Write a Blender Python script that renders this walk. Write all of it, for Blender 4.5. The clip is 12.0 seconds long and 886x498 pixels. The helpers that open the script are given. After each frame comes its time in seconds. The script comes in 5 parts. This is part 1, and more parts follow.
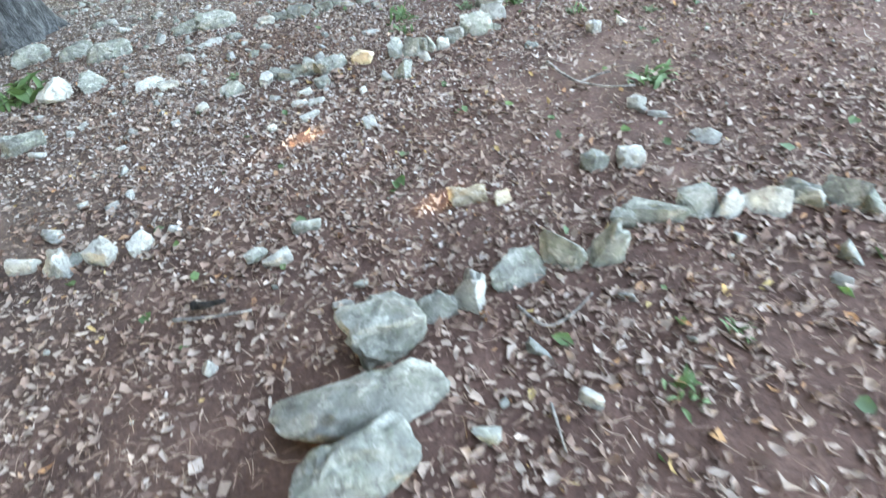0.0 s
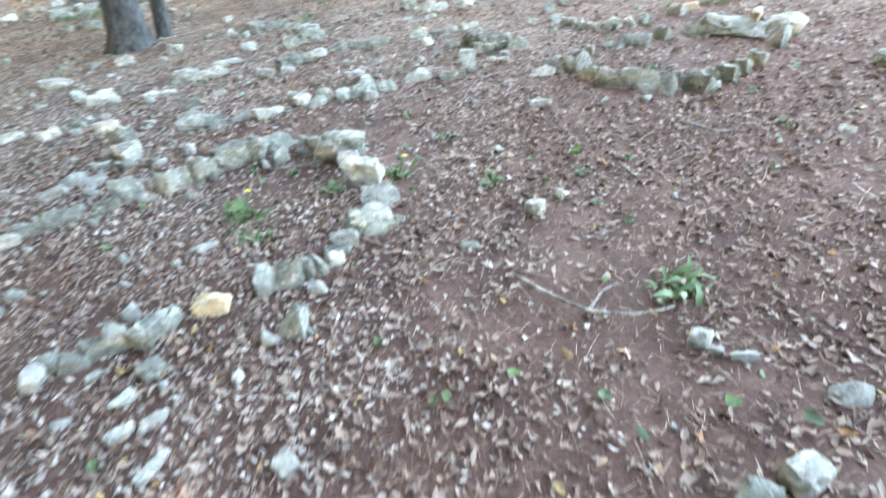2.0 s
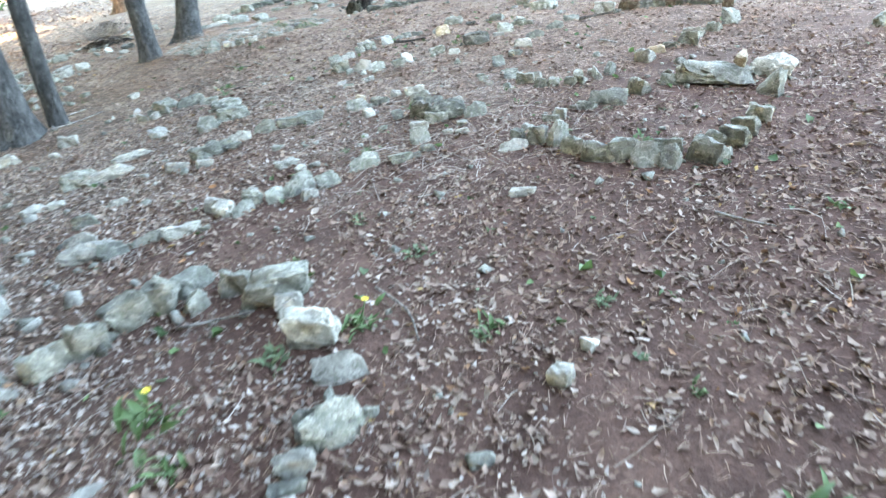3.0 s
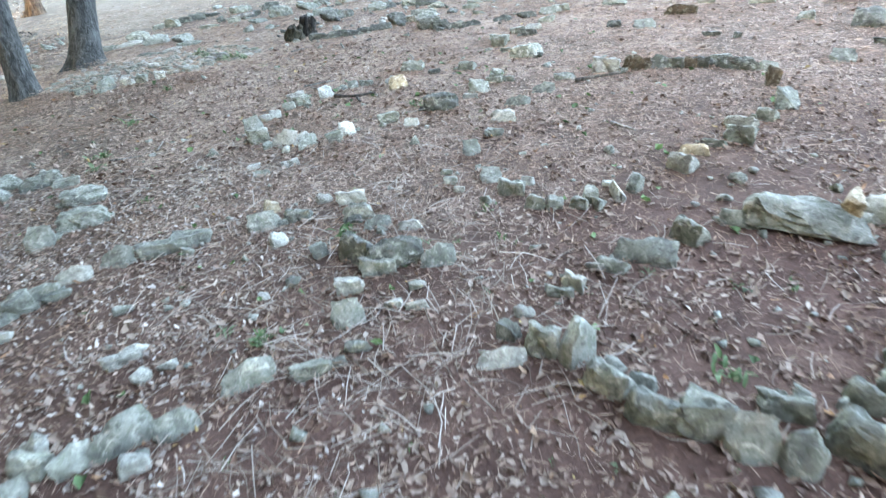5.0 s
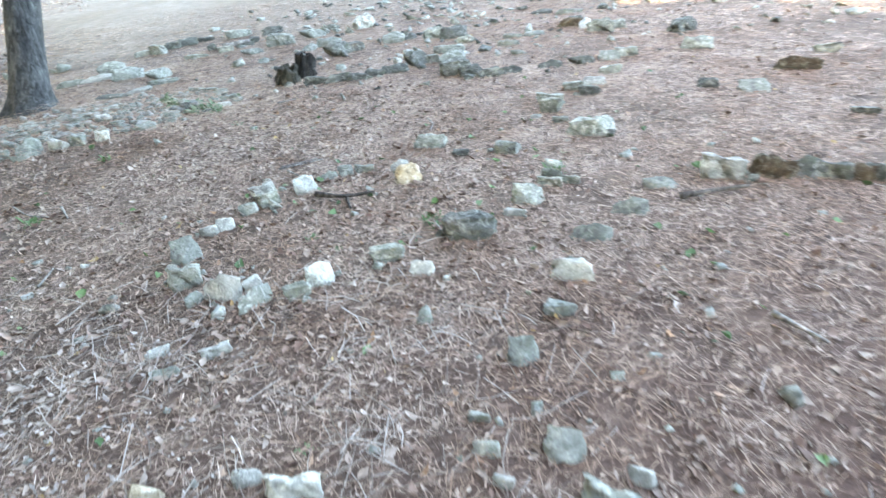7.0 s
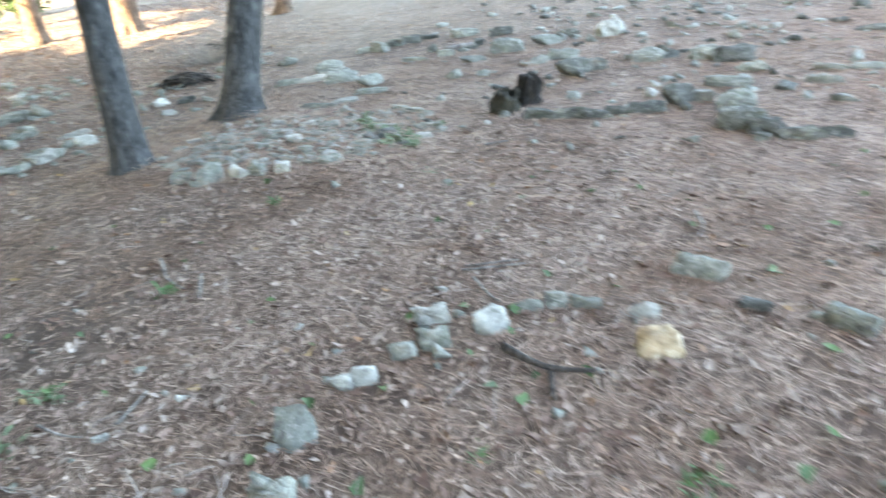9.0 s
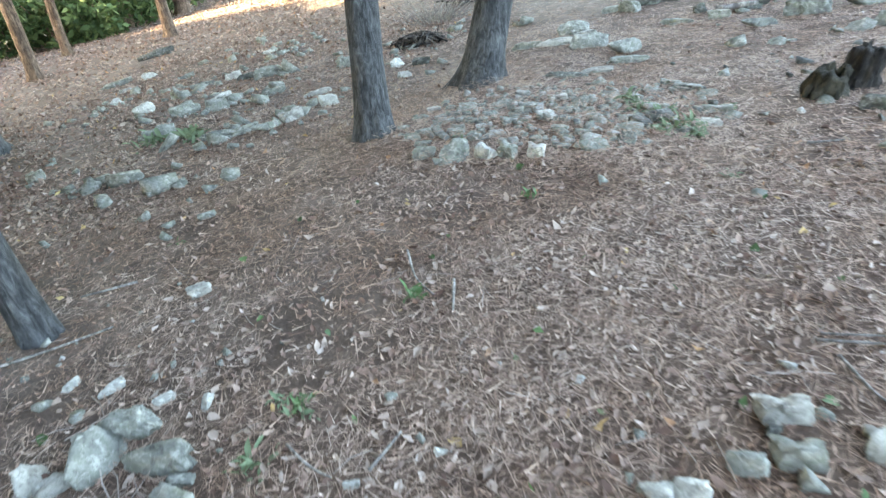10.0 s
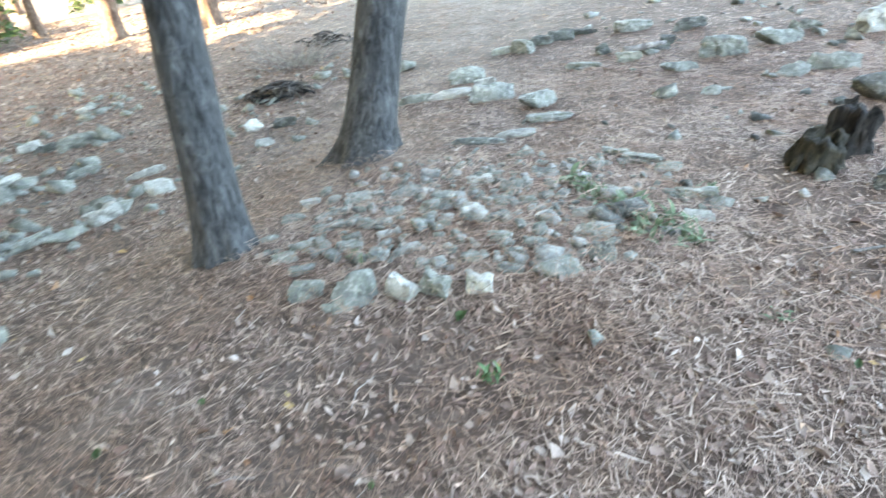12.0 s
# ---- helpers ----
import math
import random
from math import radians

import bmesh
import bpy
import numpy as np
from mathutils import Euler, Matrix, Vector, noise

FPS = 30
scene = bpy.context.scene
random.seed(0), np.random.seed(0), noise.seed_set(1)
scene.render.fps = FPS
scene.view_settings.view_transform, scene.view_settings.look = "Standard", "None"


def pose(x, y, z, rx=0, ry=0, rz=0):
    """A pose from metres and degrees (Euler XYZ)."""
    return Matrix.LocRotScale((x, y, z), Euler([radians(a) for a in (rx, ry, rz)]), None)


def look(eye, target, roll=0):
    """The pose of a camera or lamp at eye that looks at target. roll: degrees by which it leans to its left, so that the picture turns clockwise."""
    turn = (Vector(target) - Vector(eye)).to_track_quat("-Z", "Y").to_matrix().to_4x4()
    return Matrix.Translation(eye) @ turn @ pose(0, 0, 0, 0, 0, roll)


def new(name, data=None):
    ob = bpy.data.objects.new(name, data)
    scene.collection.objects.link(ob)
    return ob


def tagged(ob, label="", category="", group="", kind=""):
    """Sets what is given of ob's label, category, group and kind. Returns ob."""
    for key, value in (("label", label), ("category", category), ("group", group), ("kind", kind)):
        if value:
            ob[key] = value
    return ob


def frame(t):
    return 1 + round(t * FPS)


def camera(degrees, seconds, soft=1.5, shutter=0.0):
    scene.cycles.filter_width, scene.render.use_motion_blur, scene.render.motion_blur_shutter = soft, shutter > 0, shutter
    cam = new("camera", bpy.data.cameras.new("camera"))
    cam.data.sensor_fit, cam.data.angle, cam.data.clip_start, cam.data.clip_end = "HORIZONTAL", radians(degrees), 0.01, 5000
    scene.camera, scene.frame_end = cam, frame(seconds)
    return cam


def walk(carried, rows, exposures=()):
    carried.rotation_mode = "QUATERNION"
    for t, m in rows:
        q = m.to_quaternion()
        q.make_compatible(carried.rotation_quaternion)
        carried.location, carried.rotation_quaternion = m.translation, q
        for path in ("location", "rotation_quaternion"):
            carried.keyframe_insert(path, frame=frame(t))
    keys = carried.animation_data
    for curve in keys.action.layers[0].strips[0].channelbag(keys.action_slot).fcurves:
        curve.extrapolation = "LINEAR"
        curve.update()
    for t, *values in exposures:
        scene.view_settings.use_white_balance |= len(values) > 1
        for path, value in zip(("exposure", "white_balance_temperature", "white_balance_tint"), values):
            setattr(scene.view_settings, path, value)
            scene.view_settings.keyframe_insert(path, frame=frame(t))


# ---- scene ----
cam = camera(76.4, 12.0, soft=1.38, shutter=0.45)
PATH = [
    (0, (-0.248, -0.002, 1.300), (-0.677, 1.368, -0.093), 1.81),
    (0.5, (-0.544, 0.195, 1.260), (-0.901, 1.632, -0.084), 3.03),
    (1, (-0.825, 0.463, 1.157), (-0.913, 1.954, -0.174), 1.56),
    (1.5, (-1.010, 0.860, 1.093), (-1.010, 2.440, -0.133), 2.61),
    (2, (-1.128, 1.272, 1.131), (-0.899, 2.931, 0.037), 5.31),
    (2.5, (-1.216, 1.707, 1.184), (-0.751, 3.370, 0.176), 5.59),
    (3, (-1.130, 2.187, 1.173), (-0.726, 3.876, 0.181), 1.85),
    (3.2, (-1.058, 2.361, 1.184), (-0.527, 4.003, 0.172), 1.53),
    (4.8, (-0.709, 3.715, 1.331), (-0.157, 5.387, 0.383), 4.38),
    (5, (-0.675, 3.888, 1.349), (-0.142, 5.546, 0.367), 4.59),
    (5.5, (-0.569, 4.368, 1.351), (0.148, 5.996, 0.437), 7.22),
    (6, (-0.442, 4.816, 1.384), (0.407, 6.352, 0.423), 5.70),
    (6.5, (-0.314, 5.282, 1.419), (0.302, 6.912, 0.438), 6.70),
    (6.7, (-0.284, 5.438, 1.429), (0.279, 7.106, 0.479), 6.04),
    (8.3, (-0.015, 6.813, 1.506), (-0.049, 8.489, 0.415), 3.70),
    (8.5, (-0.025, 6.931, 1.490), (-0.049, 8.623, 0.425), 5.03),
    (9, (-0.226, 7.243, 1.491), (-0.431, 8.923, 0.427), 3.94),
    (9.5, (-0.572, 7.431, 1.419), (-1.253, 8.909, 0.257), 0.57),
    (10, (-0.876, 7.716, 1.358), (-1.642, 9.129, 0.168), -0.86),
    (10.5, (-1.190, 7.952, 1.266), (-1.846, 9.463, 0.131), 1.34),
    (11, (-1.436, 8.231, 1.223), (-1.899, 9.748, 0.004), 0.14),
    (11.5, (-1.567, 8.625, 1.168), (-2.110, 10.158, 0.003), 0.97),
    (12, (-1.583, 8.948, 1.174), (-1.978, 10.561, 0.060), 1.64),
]
EXPOSURES = [(0.0, 5.42, 9300, 12), (1.5, 5.6, 9250, 12), (2.2, 5.6, 8900, 10), (3.0, 5.35, 8700, 9), (5.0, 5.15, 8500, 9), (6.5, 5.25, 8400, 9), (8.5, 5.03, 8400, 9), (9.5, 4.93, 8550, 9), (10.5, 4.94, 8700, 10), (11.1, 5.08, 8750, 11), (11.6, 5.18, 8650, 10), (12.0, 5.17, 8450, 9)]
walk(cam, [(t, look(eye, target, roll)) for t, eye, target, roll in PATH], EXPOSURES)

# ---- world, sun ----
SUN_FROM = Vector((-0.486, -0.717, 0.50)).normalized()
world = bpy.data.worlds.new("sky_world")
scene.world = world
world.use_nodes = True
wt = world.node_tree
sky = wt.nodes.new("ShaderNodeTexSky")
sky.sky_type = "NISHITA"
sky.sun_disc = False
sky.sun_elevation = math.asin(SUN_FROM.z)
sky.sun_rotation = math.atan2(SUN_FROM.x, SUN_FROM.y)
sky.air_density, sky.dust_density, sky.ozone_density = 1.0, 0.8, 1.0
wt.links.new(sky.outputs[0], wt.nodes["Background"].inputs[0])
wt.nodes["Background"].inputs[1].default_value = 0.15
sun = new("sun", bpy.data.lights.new("sun", "SUN"))
sun.data.energy, sun.data.angle, sun.data.color = 3.8, radians(0.53), (1.0, 0.88, 0.70)
sun.matrix_world = look(SUN_FROM * 60, (0, 0, 0))

# ---- the lie of the land ----
SLOPE = math.tan(radians(11.06))


def ground_z(x, y):
    """Height of the hillside: it climbs towards +x, with small humps, and levels out far off."""
    far = abs(x)
    if far > 30:
        far = 30 + 12 * (1 - math.exp(-(far - 30) / 12))
    z = math.copysign(far, x) * SLOPE
    z += 0.022 * noise.noise(Vector((x * 0.9, y * 0.9, 0.3))) + 0.012 * noise.noise(Vector((x * 3.1, y * 3.1, 4.0)))
    z += 0.1 * math.exp(-((x + 2.3) ** 2 / 1.6 + (y - 11.3) ** 2 / 1.6)) + 0.05 * math.exp(-((x - 2.2) ** 2 / 1.2 + (y - 7.2) ** 2 / 2.5))
    for tx, ty in ((-3.37, 11.12), (-3.03, 12.41), (-3.9, 8.25), (-5.73, 3.68)):
        z += 0.05 * math.exp(-((x - tx) ** 2 + (y - ty) ** 2) / 0.18)
    return z


def on_ground(x, y, up=0.0):
    return Vector((x, y, ground_z(x, y) + up))


# ---- material helpers ----
def material(name):
    m = bpy.data.materials.new(name)
    m.use_nodes = True
    return m, m.node_tree, m.node_tree.nodes["Principled BSDF"]


def node(t, kind, **values):
    n = t.nodes.new(kind)
    for key, value in values.items():
        n.inputs[key.replace("_", " ")].default_value = value
    return n


def ramp(t, source, stops):
    r = t.nodes.new("ShaderNodeValToRGB")
    while len(r.color_ramp.elements) < len(stops):
        r.color_ramp.elements.new(0.5)
    for e, (pos, col) in zip(r.color_ramp.elements, stops):
        e.position, e.color = pos, (*col, 1)
    t.links.new(source, r.inputs[0])
    return r.outputs[0]


def mixed(t, fac, a, b, kind="MIX"):
    m = t.nodes.new("ShaderNodeMix")
    m.data_type, m.blend_type = "RGBA", kind
    for socket, value in ((m.inputs[0], fac), (m.inputs[6], a), (m.inputs[7], b)):
        if isinstance(value, bpy.types.NodeSocket):
            t.links.new(value, socket)
        elif isinstance(value, tuple):
            socket.default_value = (*value, 1)
        else:
            socket.default_value = value
    return m.outputs[2]


def noise_of(t, vector, scale, detail=5.0, rough=0.6, warp=0.0):
    n = node(t, "ShaderNodeTexNoise", Scale=scale, Detail=detail, Roughness=rough, Distortion=warp)
    t.links.new(vector, n.inputs["Vector"])
    return n.outputs[0]


def bumped(t, bsdf, heights, base=0.02):
    """heights: sockets with the distance of each."""
    last = None
    for socket, dist, strength in heights:
        b = node(t, "ShaderNodeBump", Strength=strength, Distance=dist)
        t.links.new(socket, b.inputs["Height"])
        if last:
            t.links.new(last, b.inputs["Normal"])
        last = b.outputs[0]
    t.links.new(last, bsdf.inputs["Normal"])


def coords(t, which="Object"):
    return t.nodes.new("ShaderNodeTexCoord").outputs[which]


def soil_material():
    m, t, b = material("hillside_soil")
    p = coords(t)
    big = noise_of(t, p, 0.55, 4, 0.55, 0.4)
    mid = noise_of(t, p, 4.0, 6, 0.65)
    fine = noise_of(t, p, 55.0, 6, 0.7)
    red = ramp(t, mid, [(0.25, (0.044, 0.023, 0.018)), (0.55, (0.088, 0.049, 0.039)), (0.8, (0.15, 0.091, 0.073))])
    straw = ramp(t, mid, [(0.25, (0.036, 0.023, 0.017)), (0.55, (0.078, 0.052, 0.038)), (0.8, (0.145, 0.106, 0.08))])
    grey = ramp(t, mid, [(0.25, (0.06, 0.045, 0.037)), (0.55, (0.11, 0.09, 0.076)), (0.8, (0.19, 0.165, 0.145))])
    sep = t.nodes.new("ShaderNodeSeparateXYZ")
    t.links.new(p, sep.inputs[0])
    # leaf mould low down the walk, needle straw further along
    far = node(t, "ShaderNodeMapRange")
    for k, v in ((1, 5.4), (2, 8.4)):
        far.inputs[k].default_value = v
    t.links.new(sep.outputs[1], far.inputs[0])
    wob = t.nodes.new("ShaderNodeMath")
    wob.operation = "MULTIPLY_ADD"
    t.links.new(big, wob.inputs[0])
    wob.inputs[1].default_value = 0.9
    wob.inputs[2].default_value = -0.4
    add = t.nodes.new("ShaderNodeMath")
    add.use_clamp = True
    t.links.new(far.outputs[0], add.inputs[0])
    t.links.new(wob.outputs[0], add.inputs[1])
    col = mixed(t, add.outputs[0], red, straw)
    # stony, paler ground on the lower side
    low = node(t, "ShaderNodeMapRange")
    for k, v in ((1, -1.6), (2, -3.6)):
        low.inputs[k].default_value = v
    t.links.new(sep.outputs[0], low.inputs[0])
    lowm = t.nodes.new("ShaderNodeMath")
    lowm.operation = "MULTIPLY"
    t.links.new(low.outputs[0], lowm.inputs[0])
    t.links.new(ramp(t, big, [(0.35, (0.15,) * 3), (0.6, (0.9,) * 3)]), lowm.inputs[1])
    col = mixed(t, lowm.outputs[0], col, grey)
    col = mixed(t, 0.75, col, ramp(t, fine, [(0.3, (0.45, 0.43, 0.42)), (0.7, (1.25, 1.22, 1.2))]), "MULTIPLY")
    t.links.new(col, b.inputs["Base Color"])
    b.inputs["Roughness"].default_value = 0.95
    b.inputs["Specular IOR Level"].default_value = 0.2
    bumped(t, b, [(mid, 0.03, 0.5), (fine, 0.012, 0.9)])
    return m


def stone_material(name, dark, middle, light, lichen, moss):
    m, t, b = material(name)
    p = t.nodes.new("ShaderNodeNewGeometry").outputs["Position"]
    info = t.nodes.new("ShaderNodeObjectInfo")
    shift = t.nodes.new("ShaderNodeVectorMath")
    shift.operation = "MULTIPLY_ADD"
    comb = t.nodes.new("ShaderNodeCombineXYZ")
    for k in range(3):
        t.links.new(info.outputs["Random"], comb.inputs[k])
    shift.inputs[1].default_value = (37.0, 19.0, 53.0)
    t.links.new(comb.outputs[0], shift.inputs[0])
    t.links.new(p, shift.inputs[2])
    v = shift.outputs[0]
    base = noise_of(t, v, 11.0, 7, 0.65, 0.3)
    grain = noise_of(t, v, 120.0, 6, 0.75)
    col = ramp(t, base, [(0.3, dark), (0.5, middle), (0.72, light)])
    spots = ramp(t, noise_of(t, v, 22.0, 8, 0.7, 0.8), [(0.52, (0, 0, 0)), (0.62, (1, 1, 1))])
    col = mixed(t, spots, col, lichen)
    if moss:
        spotted = ramp(t, noise_of(t, v, 13.0, 6, 0.7, 0.5), [(0.5, (0, 0, 0)), (0.66, (0.8, 0.8, 0.8))])
        col = mixed(t, spotted, col, moss)
    # soil rubbed into the hollows
    soiled = ramp(t, noise_of(t, v, 7.0, 4, 0.6), [(0.6, (0, 0, 0)), (0.78, (0.5, 0.5, 0.5))])
    col = mixed(t, soiled, col, (0.19, 0.15, 0.12))
    crack = noise_of(t, v, 26.0, 7, 0.75, 0.9)
    col = mixed(t, 0.8, col, ramp(t, crack, [(0.36, (0.42, 0.41, 0.39)), (0.47, (0.95, 0.95, 0.95)), (0.66, (1.12, 1.12, 1.1))]), "MULTIPLY")
    col = mixed(t, 0.8, col, ramp(t, grain, [(0.3, (0.72, 0.72, 0.71)), (0.7, (1.18, 1.18, 1.18))]), "MULTIPLY")
    tint = ramp(t, info.outputs["Random"], [(0.0, (0.74, 0.75, 0.75)), (0.6, (0.97, 0.97, 0.96)), (1.0, (1.16, 1.16, 1.13))])
    col = mixed(t, 1.0, col, tint, "MULTIPLY")
    t.links.new(col, b.inputs["Base Color"])
    b.inputs["Roughness"].default_value = 0.9
    b.inputs["Specular IOR Level"].default_value = 0.25
    pits = noise_of(t, v, 45.0, 5, 0.65, 0.6)
    bumped(t, b, [(base, 0.04, 0.7), (crack, 0.02, 0.8), (pits, 0.009, 0.7), (grain, 0.003, 0.9)])
    return m


def island_material(name, stops, rough=0.8, through_light=0.0, spec=0.3, drift=None):
    m, t, b = material(name)
    g = t.nodes.new("ShaderNodeNewGeometry")
    col = ramp(t, g.outputs["Random Per Island"], stops)
    p = coords(t)
    col = mixed(t, 0.6, col, ramp(t, noise_of(t, p, 60.0, 4, 0.7), [(0.3, (0.65, 0.62, 0.6)), (0.7, (1.2, 1.2, 1.2))]), "MULTIPLY")
    if drift:
        # older, rotted litter lies in patches
        old = ramp(t, noise_of(t, p, 1.3, 5, 0.62, 0.5), [(0.38, (1, 1, 1)), (0.62, (0, 0, 0))])
        col = mixed(t, old, col, mixed(t, 1.0, col, drift, "MULTIPLY"))
    t.links.new(col, b.inputs["Base Color"])
    b.inputs["Roughness"].default_value = rough
    b.inputs["Specular IOR Level"].default_value = spec
    if through_light:
        tr = t.nodes.new("ShaderNodeBsdfTranslucent")
        t.links.new(col, tr.inputs[0])
        mx = t.nodes.new("ShaderNodeMixShader")
        mx.inputs[0].default_value = through_light
        t.links.new(b.outputs[0], mx.inputs[1])
        t.links.new(tr.outputs[0], mx.inputs[2])
        t.links.new(mx.outputs[0], t.nodes["Material Output"].inputs[0])
    return m


def bark_material(name, dark, middle, light, stretch=0.16):
    m, t, b = material(name)
    p = coords(t)
    mp = t.nodes.new("ShaderNodeMapping")
    mp.inputs["Scale"].default_value = (1, 1, stretch)
    t.links.new(p, mp.inputs[0])
    v = mp.outputs[0]
    plates = noise_of(t, v, 26.0, 5, 0.6, 1.2)
    wide = noise_of(t, p, 7.0, 5, 0.65, 0.4)
    grain = noise_of(t, v, 90.0, 5, 0.7)
    col = ramp(t, plates, [(0.34, dark), (0.5, middle), (0.68, light)])
    col = mixed(t, 0.85, col, ramp(t, wide, [(0.33, (0.5, 0.5, 0.52)), (0.5, (0.95, 0.95, 0.95)), (0.68, (1.5, 1.48, 1.42))]), "MULTIPLY")
    col = mixed(t, 0.5, col, ramp(t, grain, [(0.3, (0.6, 0.6, 0.6)), (0.7, (1.2, 1.2, 1.2))]), "MULTIPLY")
    t.links.new(col, b.inputs["Base Color"])
    b.inputs["Roughness"].default_value = 0.92
    b.inputs["Specular IOR Level"].default_value = 0.2
    bumped(t, b, [(plates, 0.03, 1.0), (grain, 0.008, 0.6)])
    return m


def plain_material(name, dark, light, scale=14.0, rough=0.85):
    m, t, b = material(name)
    p = coords(t)
    n = noise_of(t, p, scale, 6, 0.7)
    t.links.new(ramp(t, n, [(0.3, dark), (0.7, light)]), b.inputs["Base Color"])
    b.inputs["Roughness"].default_value = rough
    bumped(t, b, [(n, 0.02, 0.6)])
    return m


SOIL = soil_material()
STONE = {
    "g": stone_material("grey_limestone", (0.1, 0.106, 0.096), (0.179, 0.187, 0.169), (0.256, 0.265, 0.24), (0.321, 0.333, 0.299), (0.125, 0.138, 0.107)),
    "w": stone_material("pale_limestone", (0.201, 0.203, 0.186), (0.301, 0.303, 0.279), (0.392, 0.391, 0.361), (0.431, 0.432, 0.397), None),
    "d": stone_material("dark_mossy_stone", (0.0352, 0.037, 0.0344), (0.0753, 0.079, 0.0736), (0.125, 0.131, 0.122), (0.201, 0.21, 0.192), (0.0553, 0.064, 0.0441)),
    "c": stone_material("cream_limestone", (0.281, 0.215, 0.142), (0.402, 0.33, 0.235), (0.502, 0.44, 0.343), (0.522, 0.475, 0.393), None),
    "b": stone_material("brown_stained_stone", (0.0331, 0.023, 0.0156), (0.0776, 0.055, 0.0348), (0.135, 0.106, 0.0752), (0.176, 0.165, 0.137), (0.0569, 0.054, 0.0348)),
}
LEAF = island_material("dry_leaves", [(0.0, (0.0808, 0.05, 0.0389)), (0.25, (0.152, 0.098, 0.0759)), (0.5, (0.214, 0.154, 0.124)), (0.7, (0.271, 0.222, 0.185)), (0.82, (0.18, 0.131, 0.106)), (0.965, (0.342, 0.296, 0.256)), (0.992, (0.294, 0.153, 0.074)), (1.0, (0.351, 0.278, 0.12))], 0.8, 0.08, 0.25, (0.78, 0.70, 0.66))
BLEACHED = island_material("bleached_leaf_scraps", [(0.0, (0.17, 0.142, 0.128)), (0.5, (0.28, 0.245, 0.222)), (1.0, (0.42, 0.385, 0.352))], 0.8, 0.05, 0.25, (0.75, 0.72, 0.70))
NEEDLE = island_material("pine_needles", [(0.0, (0.09, 0.058, 0.046)), (0.3, (0.2, 0.132, 0.1)), (0.6, (0.31, 0.222, 0.172)), (0.88, (0.38, 0.288, 0.232)), (1.0, (0.45, 0.37, 0.31))], 0.75, 0.0, 0.35, (0.74, 0.64, 0.56))
TWIG = island_material("dry_twigs", [(0.0, (0.09, 0.066, 0.052)), (0.5, (0.19, 0.155, 0.13)), (1.0, (0.33, 0.295, 0.265))], 0.85)
GREEN = island_material("green_weed_leaf", [(0.0, (0.025, 0.05, 0.016)), (0.5, (0.045, 0.092, 0.03)), (1.0, (0.09, 0.155, 0.055))], 0.6, 0.25, 0.4)
MOSSY = island_material("dusty_green_leaf", [(0.0, (0.05, 0.075, 0.045)), (0.5, (0.085, 0.125, 0.07)), (1.0, (0.15, 0.195, 0.115))], 0.75, 0.2)
CROWN = island_material("pine_crown_leaves", [(0.0, (0.02, 0.045, 0.014)), (0.5, (0.04, 0.08, 0.025)), (1.0, (0.08, 0.12, 0.04))], 0.75, 0.12)
BARK = bark_material("grey_furrowed_bark", (0.014, 0.015, 0.0155), (0.036, 0.039, 0.041), (0.07, 0.076, 0.079), 0.24)
BARK_WARM = bark_material("warm_brown_bark", (0.035, 0.024, 0.018), (0.11, 0.075, 0.055), (0.19, 0.14, 0.105))
STICK = bark_material("weathered_stick", (0.08, 0.073, 0.066), (0.17, 0.158, 0.145), (0.28, 0.265, 0.25), 0.3)
DARK_STICK = bark_material("dark_weathered_stick", (0.028, 0.024, 0.021), (0.065, 0.056, 0.049), (0.12, 0.106, 0.093), 0.3)
# grey branch coloured dark: the shadow beneath it is put into the wood
FORK_WOOD = bark_material("shadow_dark_branch", (0.014, 0.012, 0.011), (0.036, 0.031, 0.028), (0.08, 0.071, 0.064), 0.3)
CHARRED = bark_material("charred_wood", (0.005, 0.0045, 0.0043), (0.014, 0.0128, 0.012), (0.04, 0.036, 0.032), 0.25)
ROTTEN = bark_material("mossy_rotten_wood", (0.01, 0.0098, 0.0072), (0.026, 0.025, 0.019), (0.056, 0.054, 0.041), 0.25)
PETAL = plain_material("yellow_petal", (0.62, 0.45, 0.03), (0.78, 0.62, 0.06))


# ---- geometry helpers ----
def mesh_of(name, bm, mat, smooth=True, sharp=0.0):
    me = bpy.data.meshes.new(name)
    bm.to_mesh(me)
    bm.free()
    me.materials.append(mat)
    me.polygons.foreach_set("use_smooth", [smooth] * len(me.polygons))
    if sharp:
        me.set_sharp_from_angle(angle=radians(sharp))
    return me


def part(name, data, parent, m=None, label=""):
    ob = new(name, data)
    ob.parent = parent
    if m is not None:
        ob.matrix_basis = m
    return tagged(ob, label)


def mesh_from(name, verts, faces, mat, smooth=False):
    me = bpy.data.meshes.new(name)
    me.from_pydata(verts, [], faces)
    me.materials.append(mat)
    if smooth:
        me.polygons.foreach_set("use_smooth", [True] * len(me.polygons))
    me.update()
    return me


def soup(name, verts, quads, mat):
    """A mesh from numpy arrays of corners and of four-cornered faces."""
    me = bpy.data.meshes.new(name)
    me.vertices.add(len(verts))
    me.vertices.foreach_set("co", np.ascontiguousarray(verts, dtype=np.float32).ravel())
    n = quads.shape[1]
    me.loops.add(quads.size)
    me.loops.foreach_set("vertex_index", np.ascontiguousarray(quads, dtype=np.int32).ravel())
    me.polygons.add(len(quads))
    me.polygons.foreach_set("loop_start", np.arange(0, quads.size, n, dtype=np.int32))
    me.update(calc_edges=True)
    me.materials.append(mat)
    return me


